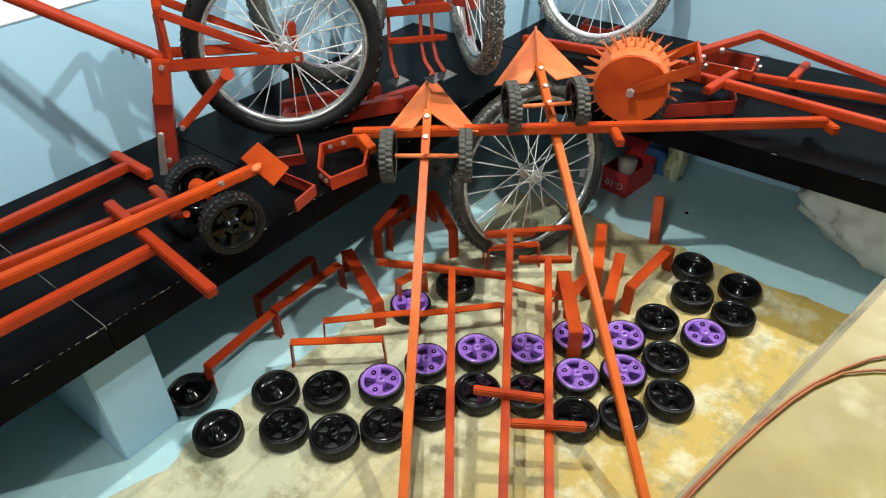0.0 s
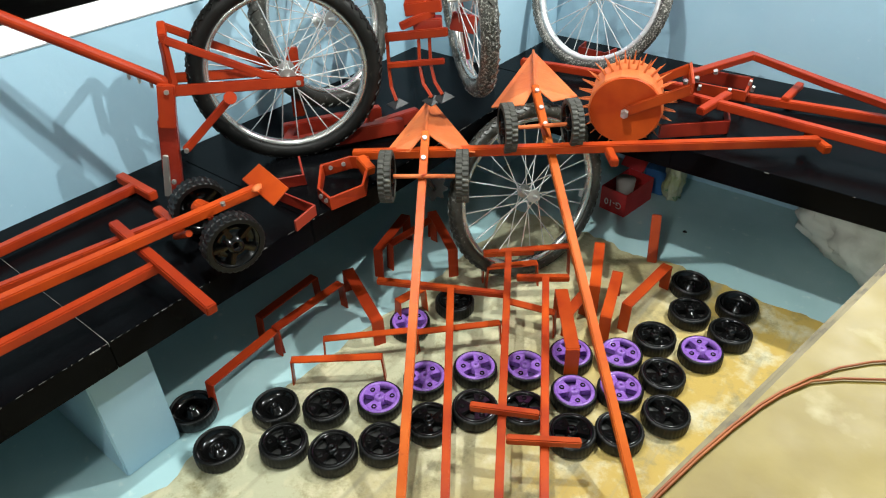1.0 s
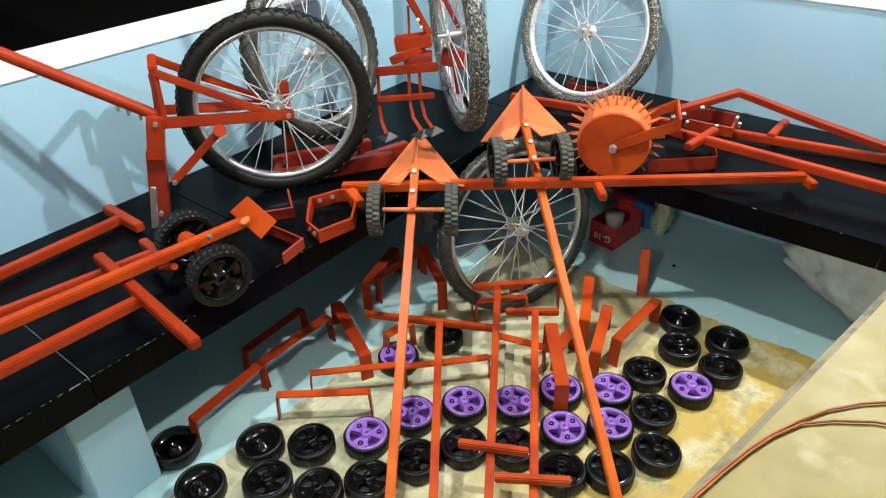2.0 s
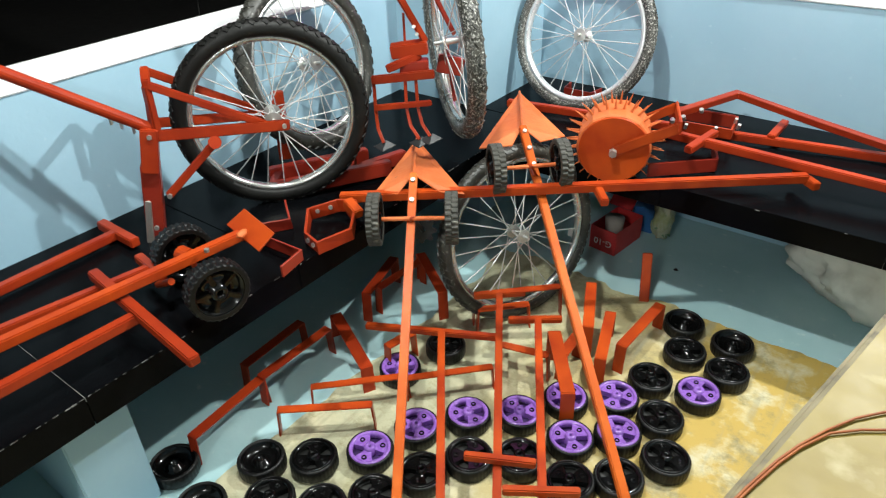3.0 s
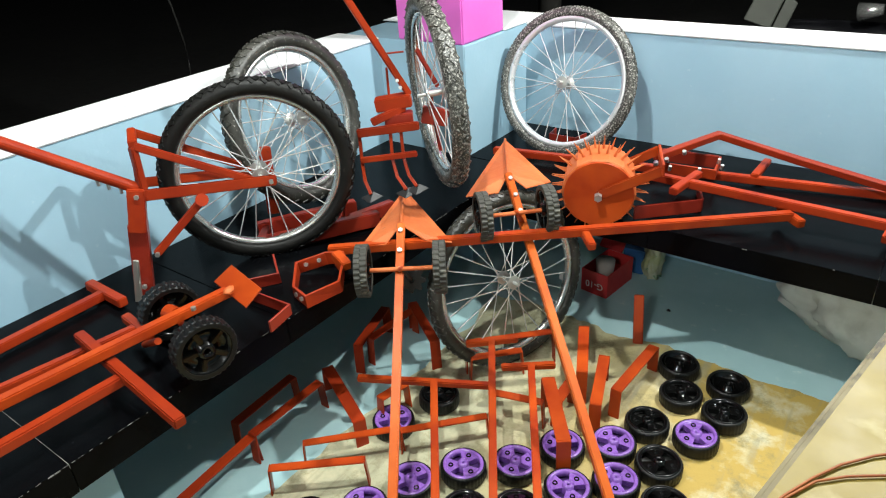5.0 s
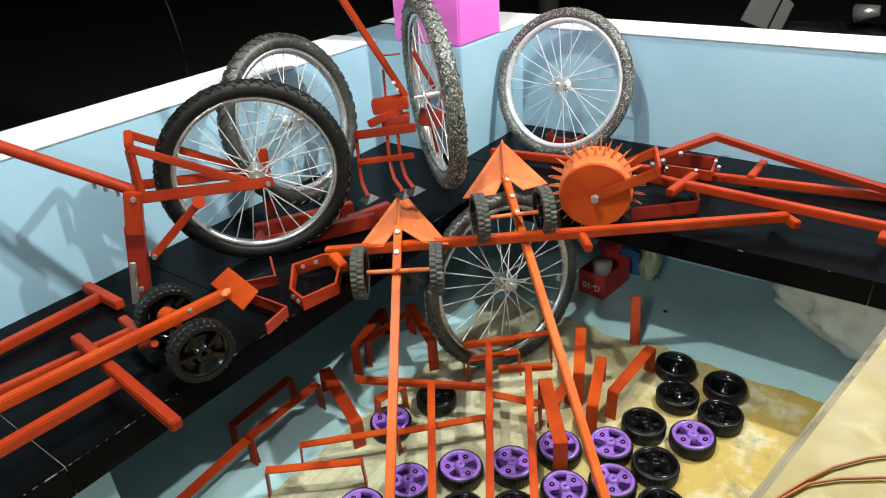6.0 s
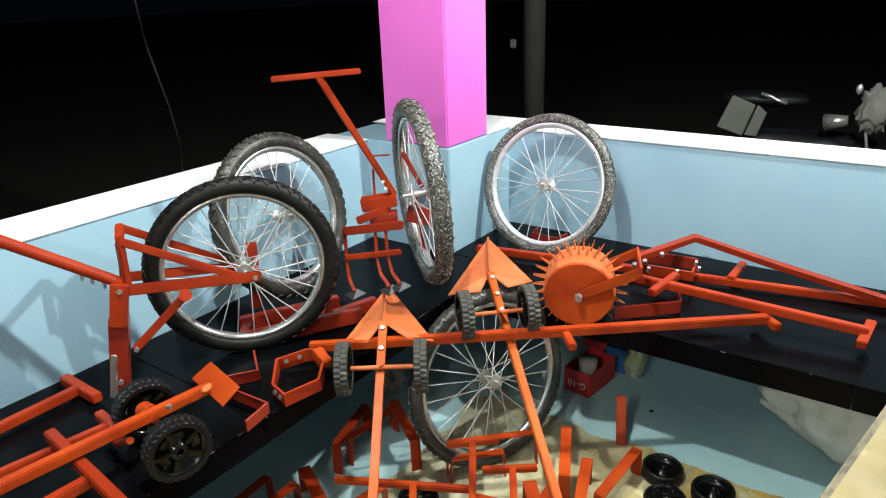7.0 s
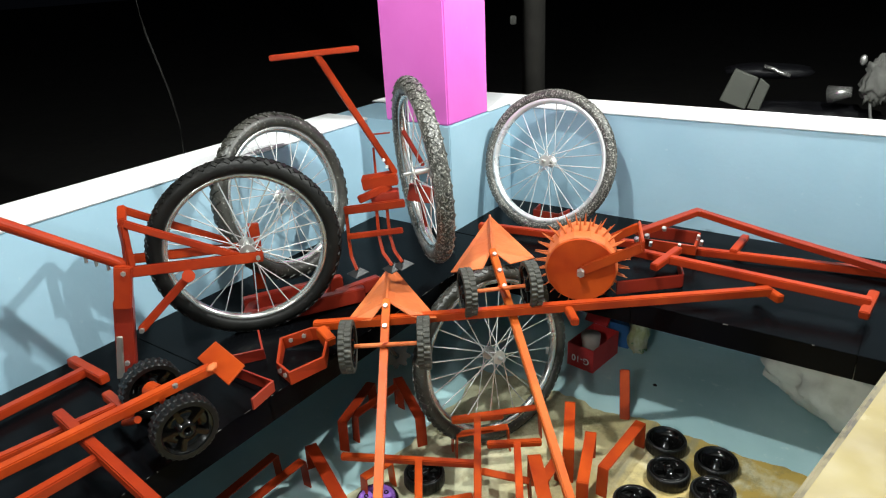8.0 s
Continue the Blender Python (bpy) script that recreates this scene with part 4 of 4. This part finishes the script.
PLACES = {
    "purple": [(-0.990, 0.885, 0.035), (-0.937, 1.028, 0.035), (-0.843, 1.150, 0.035), (-0.724, 1.243, 0.035), (-0.556, 1.241, 0.035), (-0.640, 1.374, 0.035), (-0.519, 1.465, 0.035), (-0.456, 1.335, 0.035), (-0.326, 1.621, 0.035), (-1.135, 1.189, 0.035)],
    "black": [(-1.097, 0.611, 0.035), (-1.098, 0.772, 0.035), (-0.969, 0.675, 0.035), (-0.882, 0.776, 0.035), (-0.824, 0.908, 0.035), (-0.752, 1.025, 0.035), (-0.636, 1.103, 0.035), (-0.488, 1.111, 0.035), (-0.389, 1.195, 0.035), (-0.313, 1.326, 0.035), (-0.381, 1.460, 0.035), (-0.468, 1.599, 0.035), (-0.425, 1.781, 0.035), (-0.284, 1.759, 0.035), (-1.081, 1.359, 0.035)],
    "cup": [(-1.400, 0.532, 0.035), (-1.229, 0.495, 0.035), (-1.214, 0.685, 0.035), (-0.481, 1.922, 0.035), (-0.312, 1.904, 0.035)],
}
rng = random.Random(5)
for kind, first in (("purple", purple), ("black", black), ("cup", cup)):
    for i, (x, y, z) in enumerate(PLACES[kind]):
        m = pose(x, y, 0.006, rng.uniform(-2, 2), rng.uniform(-2, 2), rng.uniform(0, 360))
        if i == 0:
            first.matrix_basis = m
        else:
            copy_thing(first, m)

# ---- cartons, bag and sack under the bench ----
t = thing("red_carton", (-0.92, 2.33, 0.0), "open red carton with white lettering, upside down", "carton")
t.rotation_euler = (0, 0, radians(-8))
for a, b in (((-0.06, -0.10, 0), (0.06, -0.097, 0.105)), ((-0.06, 0.097, 0), (0.06, 0.10, 0.105)), ((-0.06, -0.097, 0), (-0.057, 0.097, 0.105)), ((0.057, -0.097, 0), (0.06, 0.097, 0.105)), ((-0.057, -0.097, 0), (0.057, 0.097, 0.05))):
    part("panel", slab(a[0], b[0], a[1], b[1], a[2], b[2], 0.001), CARD_RED, t, "", False, False)
part("flap", bar((-0.05, 0.10, 0.105), (-0.05, 0.16, 0.17), 0.11, 0.003), CARD_RED, t, "raised red flap", False, False)
part("inner_cup", rod((0.0, -0.02, 0.05), (0.0, -0.02, 0.125), 0.034, 20, 0.04), CARD_INSIDE, t, "grey cup in the carton", True, False)
f = bpy.data.curves.new("lettering", "FONT")
f.body, f.size, f.extrude, f.align_x, f.align_y = "G-10", 0.040, 0.0006, "CENTER", "CENTER"
f.materials.append(WHITE)
ob = new("lettering", f)
ob.parent = t
ob.matrix_basis = pose(0.002, -0.1012, 0.045, 90, 180, 0)
t = thing("blue_carton", (-0.86, 2.52, 0.0), "small dark blue carton", "carton")
part("body", slab(-0.91, -0.82, 2.47, 2.57, 0.0, 0.11, 0.003), CARD_BLUE, t)
part("lid", slab(-0.912, -0.818, 2.468, 2.572, 0.095, 0.113, 0.002), CARD_BLUE, t)


t = thing("plastic_bag", (-0.80, 2.5, 0.0), "crumpled green and yellow plastic bag", "bag")
part("bag", lumpy((-0.79, 2.50, 0.07), (0.035, 0.05, 0.085), 20, 3.0, 0.8, 0.35), BAG, t, "", True)
t = thing("woven_sack", (0.14, 2.48, 0.0), "large filled white woven sack under the bench", "sack")
part("body", lumpy((0.245, 2.49, 0.15), (0.53, 0.27, 0.22), -10, 8.0, 0.85, 0.085, 128), SACK, t, "", True)
part("tied_mouth", lumpy((-0.285, 2.56, 0.27), (0.09, 0.07, 0.05), 30, 5.0, 0.9, 0.5), SACK, t, "gathered sack mouth", True)
t = thing("paper_slip", (-1.079, 2.260, -0.050), "white paper slip standing beside the red carton", "paper")
plate([(-1.107, 2.270, 0.033), (-1.059, 2.270, 0.035), (-1.057, 2.260, -0.048), (-1.105, 2.260, -0.053)], 0.002, WHITE, t, "slip")
t = thing("pebble", (-0.636, 2.272, 0.000), "small dark pebble on the blue floor", "stone")
part("stone", lumpy((-0.634, 2.266, 0.004), (0.007, 0.005, 0.005), 20, 2.0, 1.0, 0.3, 10), RUBBER, t, "", True)

# ---- cable on the counter ----
t = thing("cable", (-0.053, 0.517, 0.963), "thin orange cable lying on the yellow counter", "cable")
part("cord", hose([(-0.091, 0.331, 0.966), (-0.080, 0.397, 0.966), (-0.067, 0.458, 0.966), (-0.053, 0.514, 0.966), (-0.039, 0.561, 0.966), (-0.026, 0.595, 0.966), (-0.007, 0.634, 0.966), (0.014, 0.669, 0.966), (0.042, 0.702, 0.966), (0.090, 0.744, 0.966)], 0.0015), CABLE, t, "", True)
part("cord", hose([(-0.0885, 0.331, 0.966), (-0.0772, 0.397, 0.966), (-0.0642, 0.458, 0.966), (-0.0502, 0.513, 0.966), (-0.0362, 0.560, 0.966), (-0.0232, 0.594, 0.966), (-0.0035, 0.631, 0.966), (0.022, 0.655, 0.966), (0.058, 0.680, 0.966), (0.110, 0.702, 0.966)], 0.0015), CABLE, t, "", True)

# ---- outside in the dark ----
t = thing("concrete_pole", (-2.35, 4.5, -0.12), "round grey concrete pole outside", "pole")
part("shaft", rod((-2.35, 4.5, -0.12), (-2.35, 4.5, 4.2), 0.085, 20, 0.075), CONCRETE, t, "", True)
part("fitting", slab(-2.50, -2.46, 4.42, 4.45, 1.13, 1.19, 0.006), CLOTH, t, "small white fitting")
t = thing("hanging_wire", (-3.400, 2.235, 0.633), "thin wire hanging outside in the dark", "wire")
part("wire", hose([(-3.400, 2.165, 1.864), (-3.400, 2.137, 1.547), (-3.400, 2.160, 1.294), (-3.400, 2.227, 0.987), (-3.400, 2.253, 0.793), (-3.400, 2.243, 0.631), (-3.400, 2.172, 0.239), (-3.431, 2.138, -0.120)], 0.006), WIRE, t, "", True)
t = thing("motorcycle", (-0.7, 4.9, -0.12), "dark motorcycle with grey luggage box parked outside", "motorcycle")
plate([(-1.093, 4.72, 0.635), (-1.013, 4.72, 0.844), (-0.868, 4.72, 0.789), (-0.930, 4.72, 0.585)], 0.026, GREY_BOX, t, "luggage_box", "grey plastic luggage box")
plate([(-0.926, 4.76, 0.585), (-0.864, 4.76, 0.785), (-0.803, 4.76, 0.738), (-0.850, 4.76, 0.580)], 0.02, GREY_BOX, t, "luggage_box", "grey plastic luggage box")
part("body", lumpy((-0.62, 4.95, 0.44), (0.48, 0.13, 0.16), 8, 4.0, 0.8, 0.12, 40, False), DARK_PAINT, t, "dark body", True)
part("seat", lumpy((-0.86, 4.95, 0.80), (0.26, 0.11, 0.045), 8, 2.0, 0.8, 0.06, 40, False), DARK_PAINT, t, "black seat", True)
# Small chrome piece added to give the two glints by the seat.
part("grab_rail", hose([(-0.86, 4.80, 0.850), (-0.80, 4.80, 0.836), (-0.76, 4.80, 0.815), (-0.70, 4.80, 0.798)], 0.012), CHROME, t, "chrome bits added for two glints", True)
part("headlight", rod((-0.352, 4.82, 0.715), (-0.475, 4.84, 0.690), 0.030, 20, 0.055), CHROME, t, "chrome headlight shell", True)
part("stand", rod((-0.268, 4.800, 0.745), (-0.215, 4.800, 0.50), 0.009), STEEL, t, "bright metal rod")
part("mirror", lumpy((-0.324, 4.85, 0.90), (0.02, 0.015, 0.03), 0, 3.0, 0.9, 0.1, 14, False), STEEL, t, "small mirror", True)
for x in (-1.15, -0.05):
    part("wheel", lumpy((x, 4.9, 0.18), (0.30, 0.05, 0.30), 0, 1.0, 1.0, 0.0, 40, False), RUBBER, t, "black wheel", True)
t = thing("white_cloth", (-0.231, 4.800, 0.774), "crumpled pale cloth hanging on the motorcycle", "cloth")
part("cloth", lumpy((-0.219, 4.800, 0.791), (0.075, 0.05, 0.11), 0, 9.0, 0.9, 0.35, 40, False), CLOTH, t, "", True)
